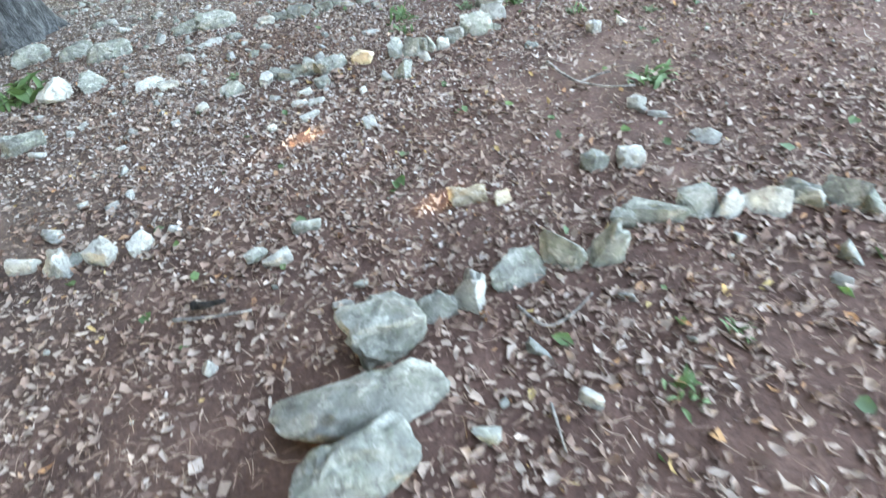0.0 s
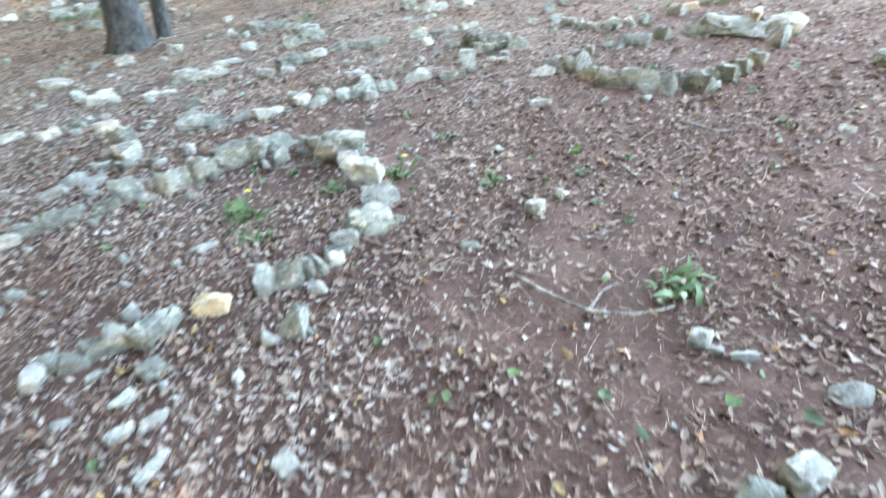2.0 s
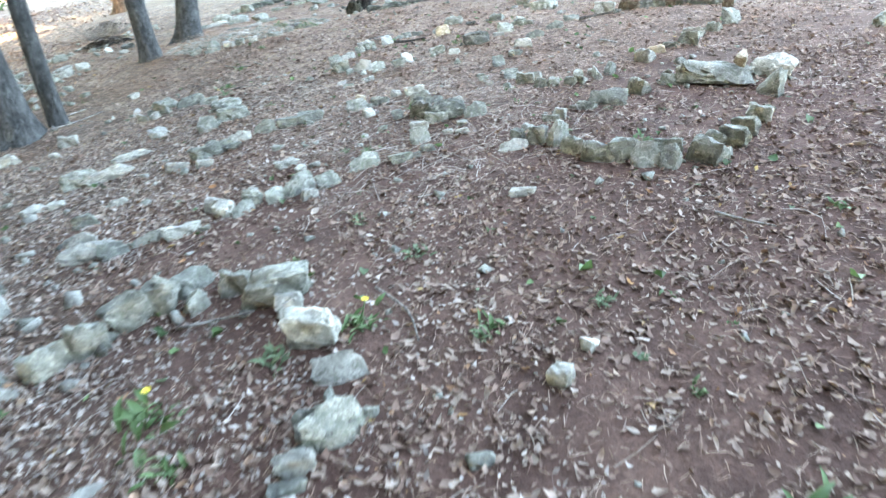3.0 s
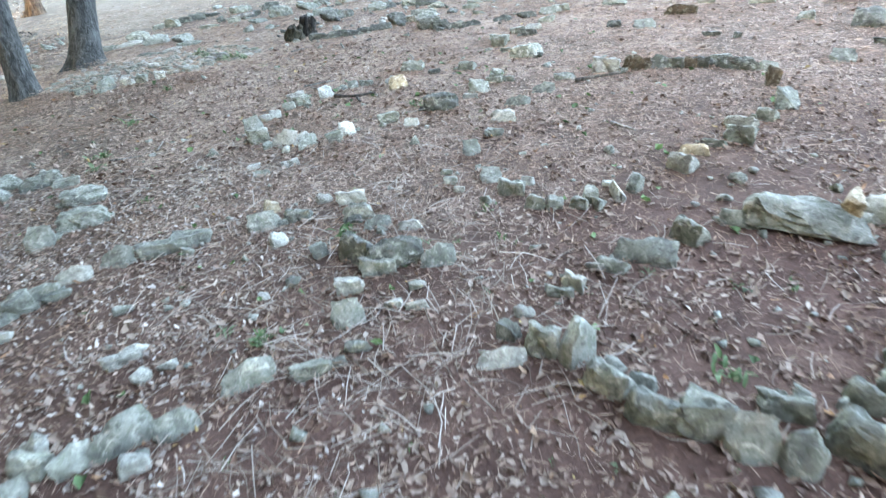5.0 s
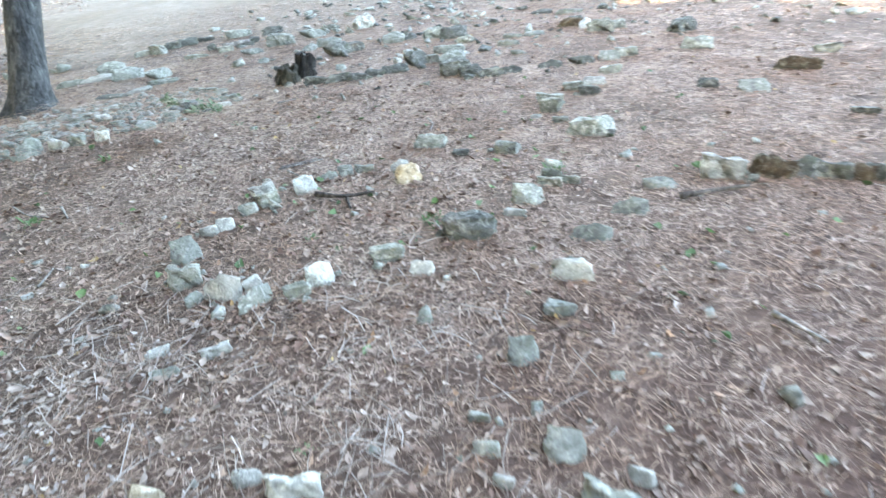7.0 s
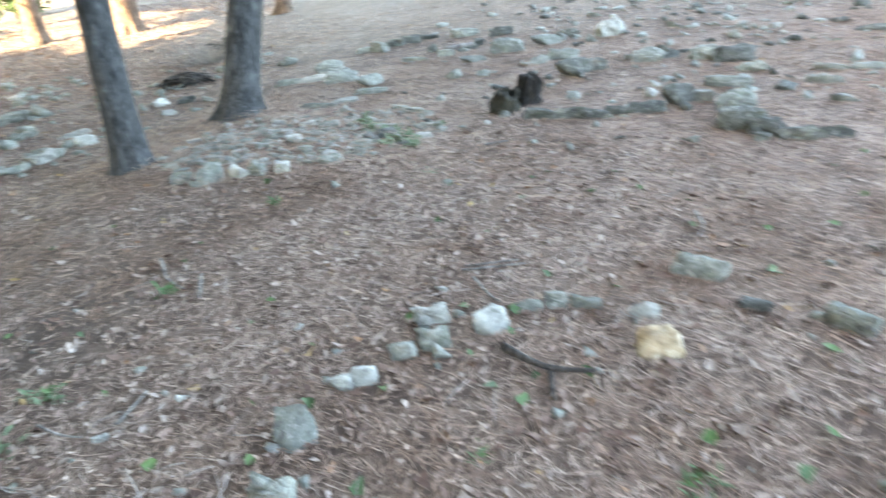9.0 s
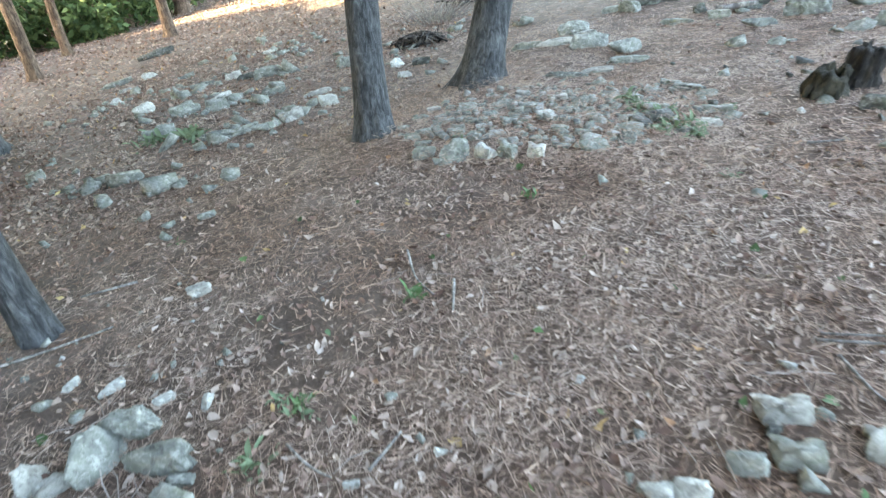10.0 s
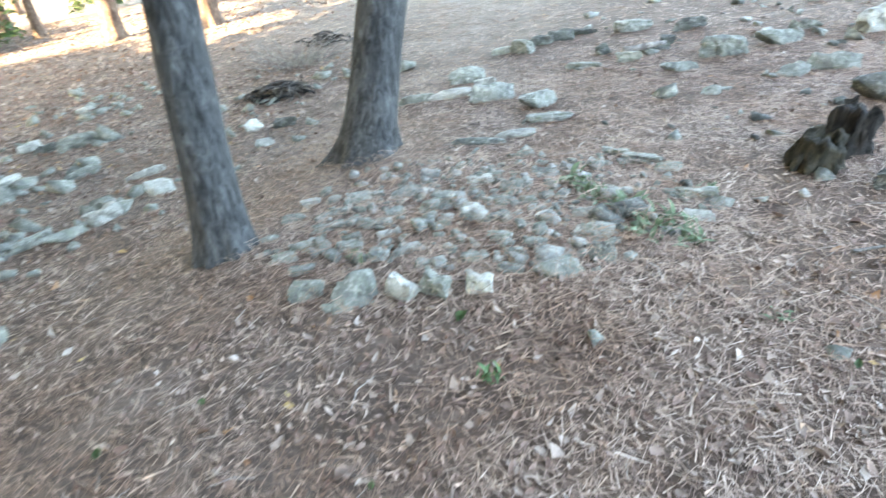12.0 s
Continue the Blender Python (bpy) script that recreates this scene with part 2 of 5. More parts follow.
def rock_mesh(seed, level=3):
    """A broken limestone block in a unit box: a jagged hull of a few corners, its faces chipped and pitted."""
    rng = random.Random(seed)
    bm = bmesh.new()
    for a in (-1, 1):
        for b in (-1, 1):
            for c in (-1, 1):
                if rng.random() < 0.74:
                    bm.verts.new((a * rng.uniform(0.5, 1.05), b * rng.uniform(0.5, 1.05), c * rng.uniform(0.5, 0.95)))
    for k in range(6):
        d = Vector((rng.gauss(0, 1), rng.gauss(0, 1), rng.gauss(0, 0.7))).normalized()
        bm.verts.new(d * rng.uniform(0.95, 1.2))
    bmesh.ops.convex_hull(bm, input=bm.verts[:])
    bmesh.ops.delete(bm, geom=[v for v in bm.verts if not v.link_faces], context="VERTS")
    bmesh.ops.triangulate(bm, faces=bm.faces[:])
    cuts = {1: 0, 3: 3, 4: 5, 5: 6}[level]
    if cuts:
        bmesh.ops.subdivide_edges(bm, edges=bm.edges[:], cuts=cuts, use_grid_fill=True)
        off = Vector((seed * 3.7, seed * 1.3, seed * 7.1))
        # worn edges
        for k in range({3: 1, 4: 1, 5: 7}[level]):
            bmesh.ops.smooth_vert(bm, verts=bm.verts[:], factor=0.5, use_axis_x=True, use_axis_y=True, use_axis_z=True)
        for v in bm.verts:
            p = v.co.copy()
            chip = min(0.0, noise.noise(p * 1.5 + off) + 0.16) * 0.55
            v.co = p * (1 + chip + 0.11 * noise.noise(p * 2.6 + off) + 0.10 * noise.noise(p * 6.0 + off) + 0.06 * noise.noise(p * 13.0 + off))
    bmesh.ops.recalc_face_normals(bm, faces=bm.faces[:])
    lo = [min(v.co[k] for v in bm.verts) for k in range(3)]
    hi = [max(v.co[k] for v in bm.verts) for k in range(3)]
    for v in bm.verts:
        v.co = Vector([(v.co[k] - (lo[k] + hi[k]) / 2) / (hi[k] - lo[k]) for k in range(3)])
    return bm


ROCKS = {tone: [mesh_of("stone", rock_mesh(11 + k), STONE[tone], True, 30) for k in range(14)] for tone in "gw"}
ROCKS.update({tone: [mesh_of("stone", rock_mesh(71 + k), STONE[tone], True, 30) for k in range(6)] for tone in "dcb"})
BOULDERS = {tone: [mesh_of("stone", rock_mesh(31 + k, level=4), STONE[tone], True, 30) for k in range(8)] for tone in "gwdcb"}
ROUNDED = {tone: [mesh_of("stone", rock_mesh(231 + k, level=5), STONE[tone], True, 30) for k in range(8)] for tone in "gwdcb"}
STONE_WORDS = {"g": "weathered grey limestone", "w": "pale fresh-broken limestone", "d": "dark moss-stained stone", "c": "cream-coloured limestone", "b": "brown-stained stone"}
rocks = random.Random(5)


def stone_pose(x, y, w, d, h, turn):
    """h is what stands above the soil; another half of it is buried."""
    m = pose(x, y, ground_z(x, y) + 0.006 + h * 0.27, rocks.uniform(-7, 7), rocks.uniform(-7, 7) - 8, turn + (rocks.uniform(-8, 8) if w > 1.7 * d else rocks.uniform(-38, 38)))
    return m @ Matrix.Diagonal((w * 1.18, d * 1.2, h * 1.55, 1))


def stone_border(label, *rows):
    """A row or ring of field stones set into the ground; each stone is a part."""
    first = rows[0][0]
    ob = new("stone_border")
    ob.location = on_ground(first[0], first[1])
    back = Matrix.Translation(ob.location).inverted()
    tagged(ob, label, "stone border", "stone borders on the slope")
    for row in rows:
        for x, y, w, d, h, turn, tone in row:
            part("stone", rocks.choice((ROUNDED if w > 0.21 else BOULDERS if w > 0.1 else ROCKS)[tone]), ob, back @ stone_pose(x, y, w, d, h, turn))
            for k in range(rocks.choice((0, 0, 1, 1)) if w > 0.1 else 0):
                # smaller rubble wedged against the larger stone
                a, s = rocks.uniform(0, 2 * math.pi), rocks.uniform(0.2, 0.42)
                px, py = x + math.cos(a) * w * 0.6, y + math.sin(a) * w * 0.5
                part("stone", rocks.choice(ROCKS[rocks.choice("gggd" + tone)]), ob, back @ stone_pose(px, py, w * s, d * s, h * s, rocks.uniform(0, 180)))
    return ob


def loose_stones(row, where):
    for x, y, w, d, h, turn, tone in row:
        ob = new("loose_stone", rocks.choice((ROUNDED if w > 0.21 else BOULDERS if w > 0.1 else ROCKS)[tone]))
        ob.matrix_basis = stone_pose(x, y, w, d, h, turn)
        size = "small" if w < 0.11 else "large" if w > 0.26 else "mid-sized"
        tagged(ob, f"{size} {STONE_WORDS[tone]} lump lying {where}", "stone", "loose stones")


def tube(points, radii, sides=8, wobble=0.0, cap=True):
    """A bmesh pipe through points with a radius at each."""
    bm = bmesh.new()
    rings = []
    pts = [Vector(p) for p in points]
    for k, (p, r) in enumerate(zip(pts, radii)):
        d = (pts[min(k + 1, len(pts) - 1)] - pts[max(k - 1, 0)]).normalized()
        side = d.orthogonal().normalized() if k == 0 else (rings_side - d * rings_side.dot(d)).normalized()
        rings_side = side
        other = d.cross(side)
        ring = []
        for a in range(sides):
            ang = 2 * math.pi * a / sides
            q = side * math.cos(ang) + other * math.sin(ang)
            rr = r * (1 + wobble * noise.noise(Vector((p.x * 9 + q.x * 2, p.y * 9 + q.y * 2, p.z * 9 + q.z * 2))))
            ring.append(bm.verts.new(p + q * rr))
        rings.append(ring)
    for a, b in zip(rings, rings[1:]):
        for k in range(sides):
            bm.faces.new((a[k], a[(k + 1) % sides], b[(k + 1) % sides], b[k]))
    if cap:
        bm.faces.new(rings[0][::-1])
        bm.faces.new(rings[-1])
    return bm


def smooth_line(points, steps=5):
    """A gently curved line through points."""
    pts = [Vector(p) for p in points]
    if len(pts) < 3:
        return [pts[0].lerp(pts[-1], k / steps) for k in range(steps + 1)]
    out = []
    for k in range(len(pts) - 1):
        a, b, c, d = pts[max(k - 1, 0)], pts[k], pts[k + 1], pts[min(k + 2, len(pts) - 1)]
        for s in range(steps):
            u = s / steps
            out.append(0.5 * ((2 * b) + (c - a) * u + (2 * a - 5 * b + 4 * c - d) * u**2 + (3 * b - a - 3 * c + d) * u**3))
    out.append(pts[-1])
    return out


# ---- ground ----
def build_ground():
    def axis(lo, hi, fine):
        core = np.arange(lo, hi + 1e-6, fine)
        steps = np.cumsum(fine * 1.17 ** np.arange(1, 52))
        steps = steps[steps < 900]
        return np.concatenate([lo - steps[::-1], core, hi + steps])

    xs, ys = axis(-7.0, 5.0, 0.07), axis(-1.0, 16.0, 0.07)
    gx, gy = np.meshgrid(xs, ys)
    verts = np.array([(x, y, ground_z(x, y)) for x, y in zip(gx.ravel(), gy.ravel())])
    nx = len(xs)
    i = (np.arange(len(ys) - 1)[:, None] * nx + np.arange(nx - 1)[None, :]).ravel()
    me = soup("ground", verts, np.stack([i, i + 1, i + nx + 1, i + nx], 1), SOIL)
    me.polygons.foreach_set("use_smooth", [True] * len(me.polygons))
    tagged(new("ground", me), "sloping red-brown woodland soil strewn with litter", "ground", kind="structure")


build_ground()


# ---- trees ----
def trunk_mesh(base, lean, height, radius, seed, mat, flare=0.55, sides=40, rings=70, bend=0.25, sunk=0.25):
    """A tapered trunk with a root flare, furrowed bark and a slight bend."""
    bm = bmesh.new()
    rows = []
    off = Vector((seed * 5.1, seed * 2.3, 0))
    for k in range(rings + 1):
        u = (k / rings) ** 1.5
        z = u * (height + sunk) - sunk
        r = radius * (1 - 0.62 * max(z, 0) / height)
        grown = flare * math.exp(-max(z + 0.02, -0.1) / 0.16)
        cx = lean[0] * z + bend * noise.noise(Vector((seed, z * 0.22, 1.5))) * min(1, max(z, 0) / 2)
        cy = lean[1] * z + bend * noise.noise(Vector((seed, z * 0.22, 7.5))) * min(1, max(z, 0) / 2)
        row = []
        for a in range(sides):
            ang = 2 * math.pi * a / sides
            c, s = math.cos(ang), math.sin(ang)
            lobes = 0.5 + 0.95 * noise.noise(Vector((c * 1.9, s * 1.9, seed * 3.0)))
            rr = r * (1 + grown * max(lobes, 0.05) * 1.5)
            rr *= 1 + 0.055 * noise.noise(Vector((c * 7, s * 7, z * 1.6)) + off) + 0.06 * noise.noise(Vector((c * 1.6, s * 1.6, z * 1.1)) + off)
            row.append(bm.verts.new((cx + c * rr, cy + s * rr, z)))
        rows.append(row)
    for p, q in zip(rows, rows[1:]):
        for a in range(sides):
            bm.faces.new((p[a], p[(a + 1) % sides], q[(a + 1) % sides], q[a]))
    bm.faces.new(rows[-1])
    return mesh_of("trunk", bm, mat)


def sprays(rng, count, middle, reach, size, hole=None):
    """Many small four-cornered sprays of leaf, clustered on twig ends inside a rounded, uneven crown."""
    clusters = []
    while len(clusters) < max(8, count // 38):
        p = rng.uniform(-1, 1, 3)
        if 0.25 < np.linalg.norm(p) < 1.0:
            clusters.append(p)
    clusters = np.array(clusters)
    pick = clusters[rng.integers(0, len(clusters), count)]
    c = (pick + rng.normal(0, 0.13, (count, 3))) * np.array(reach) + np.array(middle)
    if hole is not None:
        c = c[hole(c)]
        count = len(c)
    a = rng.normal(0, 1, (count, 3))
    a /= np.linalg.norm(a, axis=1, keepdims=True)
    b = np.cross(a, rng.normal(0, 1, (count, 3)))
    b /= np.linalg.norm(b, axis=1, keepdims=True)
    s = size * rng.uniform(0.6, 1.4, (count, 1))
    corners = np.stack([c - a * s, c + b * s * 0.42, c + a * s, c - b * s * 0.42], 1).reshape(-1, 3)
    return corners, np.arange(count * 4).reshape(-1, 4)


def sun_gap(c):
    """The gap in the canopy through which a fleck of sun reaches the ground."""
    d = np.array(SUN_FROM)
    v = c + tree_base - np.array((-1.27, 1.95, -0.24))
    down = v - d * (v[:, 2:3] / d[2])
    away = np.hypot(down[:, 0] / 1.15, down[:, 1] / 0.42)
    return (away > 1.0) | ((np.sin(c[:, 0] * 91.0 + c[:, 1] * 57.0) > 0.93))


def tree(x, y, lean, height, radius, seed, label, mat=None, crown=(3.2, 3.2, 2.2), count=3200, leaf=0.2, name="pine_tree", flare=0.55, bend=0.25):
    global tree_base
    mat = mat or BARK
    rng = np.random.default_rng(seed)
    ob = new(name)
    ob.location = on_ground(x, y)
    tree_base = np.array(ob.location)
    tagged(ob, label, "tree", "woodland trees")
    part("trunk", trunk_mesh((0, 0), lean, height, radius, seed, mat, flare, bend=bend), ob)
    top = Vector((lean[0] * height, lean[1] * height, height))
    for k in range(5):
        u = 0.55 + 0.09 * k
        start = top * u
        ang = seed * 1.7 + k * 2.4
        out = Vector((math.cos(ang), math.sin(ang), 0.35))
        line = smooth_line([start, start + out * crown[0] * 0.35 + Vector((0, 0, 0.2)), start + out * crown[0] * 0.75])
        n = len(line)
        part("limb", mesh_of("limb", tube(line, [radius * 0.32 * (1 - 0.8 * i / n) for i in range(n)], 8, 0.2), mat), ob)
    middle = tuple(top + Vector((0, 0, crown[2] * 0.2)))
    v, q = sprays(rng, count, middle, crown, leaf, sun_gap)
    part("crown", soup("crown", v, q, CROWN), ob, label="dark green pine foliage in loose clumps")
    return ob


tree(-3.31, 11.1, (-0.12, 0.09), 9.5, 0.127, 3, "grey-barked pine trunk leaning slightly beside the stone heap", flare=0.4, crown=(4.4, 4.4, 2.9), count=10000, leaf=0.24)
tree(-3.0, 12.41, (0.03, 0.27), 9.0, 0.172, 4, "stout grey furrowed pine trunk with spreading root flare", flare=0.5, bend=0.1, crown=(3.6, 3.6, 2.8), count=6500, leaf=0.24)
tree(-3.94, 8.16, (-0.05, 0.06), 9.0, 0.19, 5, "grey twin-stemmed pine, the thicker stem of the pair", flare=0.5, crown=(4.6, 4.6, 3.2), count=14000, leaf=0.27)
tree(-3.70, 8.56, (-0.05, 0.05), 8.5, 0.085, 6, "grey slender pine stem growing beside a thicker one", flare=0.35, crown=(3.4, 3.4, 2.6), count=5200, leaf=0.26)
tree(-5.73, 3.68, (-0.08, 0.02), 9.5, 0.31, 7, "thick grey pine trunk with broad root flare on stony ground", flare=0.6, crown=(3.9, 3.9, 3.0), count=5600, leaf=0.26)
for k, (x, y, r, lx, ly) in enumerate(((-13.5, 21.43, 0.25, 0.0, 0.05), (-10.7, 21.5, 0.32, -0.05, 0.0), (-13.93, 17.48, 0.14, -0.1, 0.05), (-18.7, 21.8, 0.25, 0.0, 0.0), (-23.1, 21.0, 0.36, 0.02, 0.0), (-23.2, 22.3, 0.2, -0.2, 0.0), (-6.4, 21.6, 0.17, 0.0, 0.0), (-13.85, 13.92, 0.13, -0.05, 0.05), (-16.7, 16.3, 0.12, 0.05, 0.0), (-19.1, 19.0, 0.21, 0.0, 0.0), (-19.3, 20.1, 0.15, -0.3, 0.0), (-19.5, 24.6, 0.17, -0.25, 0.1), (-24.3, 27.5, 0.2, -0.1, 0.0), (-29.0, 31.0, 0.25, 0.0, 0.0), (-33.0, 27.0, 0.25, 0.05, 0.0), (-27.0, 36.0, 0.25, 0.0, 0.0), (-36.0, 38.0, 0.3, 0.0, 0.0), (-20.0, 40.0, 0.3, 0.0, 0.0))):
    tree(x, y, (lx, ly), 9.0, r, 20 + k, "brown-barked woodland pine standing further down the slope", BARK_WARM, (3.4, 3.4, 2.6), 3000, 0.32, name="woodland_pine", bend=0.15)


# unseen pine belt added behind the walk; its crowns block the low sun
belt = random.Random(12)
for row in range(2):
    for k in range(9):
        u = (k + 0.5 * row) / 8.5
        x, y = -15.0 + 22.0 * u - 2.4 * row, 0.0 - 17.0 * u - 3.6 * row
        tree(x + belt.uniform(-0.5, 0.5), y + belt.uniform(-0.5, 0.5), (0.02 * (k % 3 - 1), 0.0), 8.2 + 0.5 * (k % 3), 0.2, 60 + 10 * row + k, "tall grey-barked pine, unseen, added behind the path to block the sun", BARK, (3.0, 3.0, 5.4), 7800, 0.27, name="sun_block_pine")
        # low unseen pines, added to stop warm light from under the belt crowns
        if row == 0:
            tree(x + belt.uniform(-0.8, 0.8), y - 1.2, (0.0, 0.0), 3.4, 0.07, 160 + k, "young bushy pine, unseen, added under the belt to block low light", BARK, (2.3, 2.3, 2.7), 4200, 0.24, name="low_light_block_pine")
# more unseen pines, each added where its crown's shadow is wanted
for k, (x, y, r) in enumerate(((-6.3, -2.8, 4.1), (-8.6, 0.4, 3.4), (0.5, -5.5, 3.2), (-18.6, 2.4, 3.2), (-22.0, 4.2, 3.0), (-12.8, 4.6, 3.0), (-29.5, 6.0, 3.0), (-34.0, 11.0, 3.4), (-36.0, 7.0, 3.4), (-27.5, 3.5, 3.4))):
    tree(x, y, (0.0, 0.01), 8.6, 0.22, 90 + k, "tall grey-barked pine, unseen, added so that its crown casts shade", BARK, (r, r, 2.9), 9000, 0.26, name="added_shade_pine")


# tall unseen pines added downslope beside the walk: they close the lower sky
for k, (x, y) in enumerate(((-8.8, 5.6), (-9.4, 9.0), (-8.6, 2.4), (-7.2, 7.0), (-8.4, 10.4))):
    tree(x, y, (0.0, 0.01), 7.2, 0.24, 130 + k, "tall grey-barked pine, unseen, its broad low crown added to dim the slope", BARK, (5.2, 5.2, 3.8), 12000, 0.28, name="added_shade_pine")


def shrub(x, y, size, seed, label):
    """A dense dark bush: short stems and a ragged mass of small leaves."""
    rng = np.random.default_rng(seed)
    ob = new("shrub")
    ob.location = on_ground(x, y)
    tagged(ob, label, "shrub", "shrubs under the far trees")
    for k in range(4):
        ang = k * 1.7 + seed
        line = smooth_line([(0, 0, -0.05), (math.cos(ang) * size * 0.25, math.sin(ang) * size * 0.25, size * 0.5), (math.cos(ang) * size * 0.6, math.sin(ang) * size * 0.6, size * 1.1)])
        part("stem", mesh_of("stem", tube(line, [0.05 * (1 - 0.7 * i / len(line)) for i in range(len(line))], 6), BARK_WARM), ob)
    v, q = sprays(rng, 1600, (0, 0, size * 0.75), (size * 1.1, size * 1.1, size * 0.8), 0.13)
    part("foliage", soup("foliage", v, q, CROWN), ob)


for k, (x, y, s) in enumerate(((-21.8, 19.0, 1.7), (-24.5, 21.0, 2.2), (-26.5, 24.0, 2.4), (-22.5, 16.0, 1.8), (-25.0, 17.5, 2.2), (-22.6, 23.6, 1.5), (-28.5, 26.5, 2.6), (-23.5, 23.2, 2.3), (-25.5, 26.5, 2.8), (-28.0, 20.0, 2.4), (-30.0, 27.0, 2.4), (-19.5, 13.5, 1.2), (-34.0, 33.0, 2.6), (-25.0, 33.0, 1.6), (-18.0, 38.0, 1.8), (-40.0, 30.0, 3.0))):
    shrub(x, y, s, 40 + k, "dense dark green shrub in the shade of far trees")

for k, (x, y, size) in enumerate(((-18.9, 18.7, 0.9), (-20.2, 18.2, 1.2), (-19.6, 20.6, 1.4), (-22.0, 17.8, 1.5), (-21.2, 20.4, 1.8), (-20.4, 22.2, 1.6))):
    shrub(x, y, size, 80 + k, "dense dark green shrub at the edge of the clearing")

# ---- stone rows and rings ----
stone_border(
    "low curved wall of half-buried grey stones on leaf litter",
    [
        (-0.62, 0.51, 0.30, 0.14, 0.15, 42, "g"), (-0.67, 0.69, 0.41, 0.14, 0.15, 33, "g"), (-0.72, 0.94, 0.21, 0.16, 0.17, 59, "g"), (-0.61, 1.10, 0.12, 0.07, 0.07, 45, "g"),
        (-0.52, 1.18, 0.11, 0.10, 0.10, 13, "w"), (-0.39, 1.31, 0.19, 0.09, 0.09, 27, "g"), (-0.27, 1.41, 0.09, 0.14, 0.14, 45, "g"), (-0.14, 1.46, 0.09, 0.11, 0.12, -41, "g"),
        (-0.00, 1.67, 0.20, 0.06, 0.06, -8, "g"), (-0.09, 1.63, 0.10, 0.05, 0.05, -5, "g"), (0.14, 1.73, 0.12, 0.09, 0.09, -13, "g"), (0.24, 1.73, 0.06, 0.09, 0.09, -66, "w"),
        (0.34, 1.76, 0.14, 0.08, 0.08, -18, "w"), (0.46, 1.84, 0.15, 0.06, 0.06, -21, "g"),
    ],
    [
        (0.59, 1.83, 0.16, 0.07, 0.07, -25, "g"), (0.67, 1.79, 0.09, 0.06, 0.06, -27, "g"),
    ],
)
stone_border(
    "short row of pale stones on the lower slope",
    [
        (-2.43, 1.01, 0.12, 0.06, 0.06, 24, "w"), (-2.27, 1.05, 0.14, 0.10, 0.09, 33, "w"), (-2.10, 1.15, 0.13, 0.09, 0.08, 27, "w"), (-1.97, 1.23, 0.10, 0.06, 0.06, 54, "w"),
    ],
)
loose_stones(
    [
        (-0.69, 1.71, 0.14, 0.07, 0.06, 15, "c"), (-0.55, 1.72, 0.07, 0.05, 0.04, 10, "c"), (-0.24, 1.97, 0.09, 0.07, 0.07, 0, "g"), (-0.11, 2.01, 0.09, 0.07, 0.07, -4, "w"),
        (0.16, 2.23, 0.11, 0.05, 0.05, -18, "w"), (-1.28, 1.44, 0.11, 0.05, 0.04, 32, "g"), (-1.29, 1.23, 0.10, 0.05, 0.05, 40, "w"), (-1.39, 1.24, 0.08, 0.05, 0.04, 43, "g"),
        (-0.93, 1.07, 0.07, 0.02, 0.02, 32, "w"), (-1.24, 0.73, 0.04, 0.04, 0.04, 54, "w"), (-0.12, 2.51, 0.07, 0.05, 0.05, -3, "w"), (-0.02, 2.43, 0.08, 0.03, 0.02, -5, "w"),
        (-0.10, 0.88, 0.06, 0.03, 0.03, -10, "w"), (-0.05, 1.27, 0.05, 0.02, 0.02, -9, "w"),
    ],
    "on the litter",
)
loose_stones(
    [
        (-0.26, 1.01, 0.08, 0.03, 0.03, -14, "g"), (-0.34, 0.71, 0.07, 0.04, 0.04, 7, "g"), (0.57, 1.54, 0.08, 0.04, 0.04, -28, "g"), (0.52, 1.43, 0.05, 0.02, 0.02, -28, "w"),
        (0.26, 1.58, 0.03, 0.03, 0.02, -18, "w"), (-1.91, 2.19, 0.04, 0.03, 0.03, 37, "w"), (-1.75, 3.02, 0.14, 0.07, 0.07, -7, "c"), (-1.42, 2.86, 0.11, 0.10, 0.09, 9, "g"),
        (-1.49, 2.80, 0.08, 0.05, 0.04, 13, "w"), (-2.09, 3.07, 0.06, 0.06, 0.06, 31, "w"), (-2.08, 2.92, 0.08, 0.10, 0.09, 34, "g"), (-1.99, 2.89, 0.07, 0.10, 0.09, 31, "g"),
        (-1.95, 2.92, 0.07, 0.08, 0.07, 29, "g"), (-1.91, 2.98, 0.10, 0.07, 0.07, 27, "g"),
    ],
    "on the litter",
)
loose_stones(
    [
        (-1.91, 3.50, 0.12, 0.03, 0.02, 21, "w"), (-0.43, 3.43, 0.06, 0.07, 0.06, 50, "w"), (-0.27, 3.55, 0.08, 0.05, 0.04, 1, "w"), (-0.11, 4.72, 0.13, 0.04, 0.04, -20, "w"),
        (-0.75, 3.22, 0.08, 0.04, 0.03, -16, "g"), (-0.09, 2.46, 0.04, 0.02, 0.02, -45, "w"), (1.17, 3.74, 0.07, 0.03, 0.03, -48, "w"), (-1.35, 5.90, 0.13, 0.06, 0.05, 16, "w"),
        (-1.27, 5.96, 0.07, 0.04, 0.03, 14, "w"), (-1.25, 5.76, 0.06, 0.05, 0.04, 15, "w"), (-1.16, 5.79, 0.07, 0.03, 0.03, 12, "w"), (-1.41, 6.27, 0.08, 0.03, 0.03, 15, "g"),
        (-1.93, 6.27, 0.11, 0.05, 0.05, 26, "w"),
    ],
    "on the litter",
)
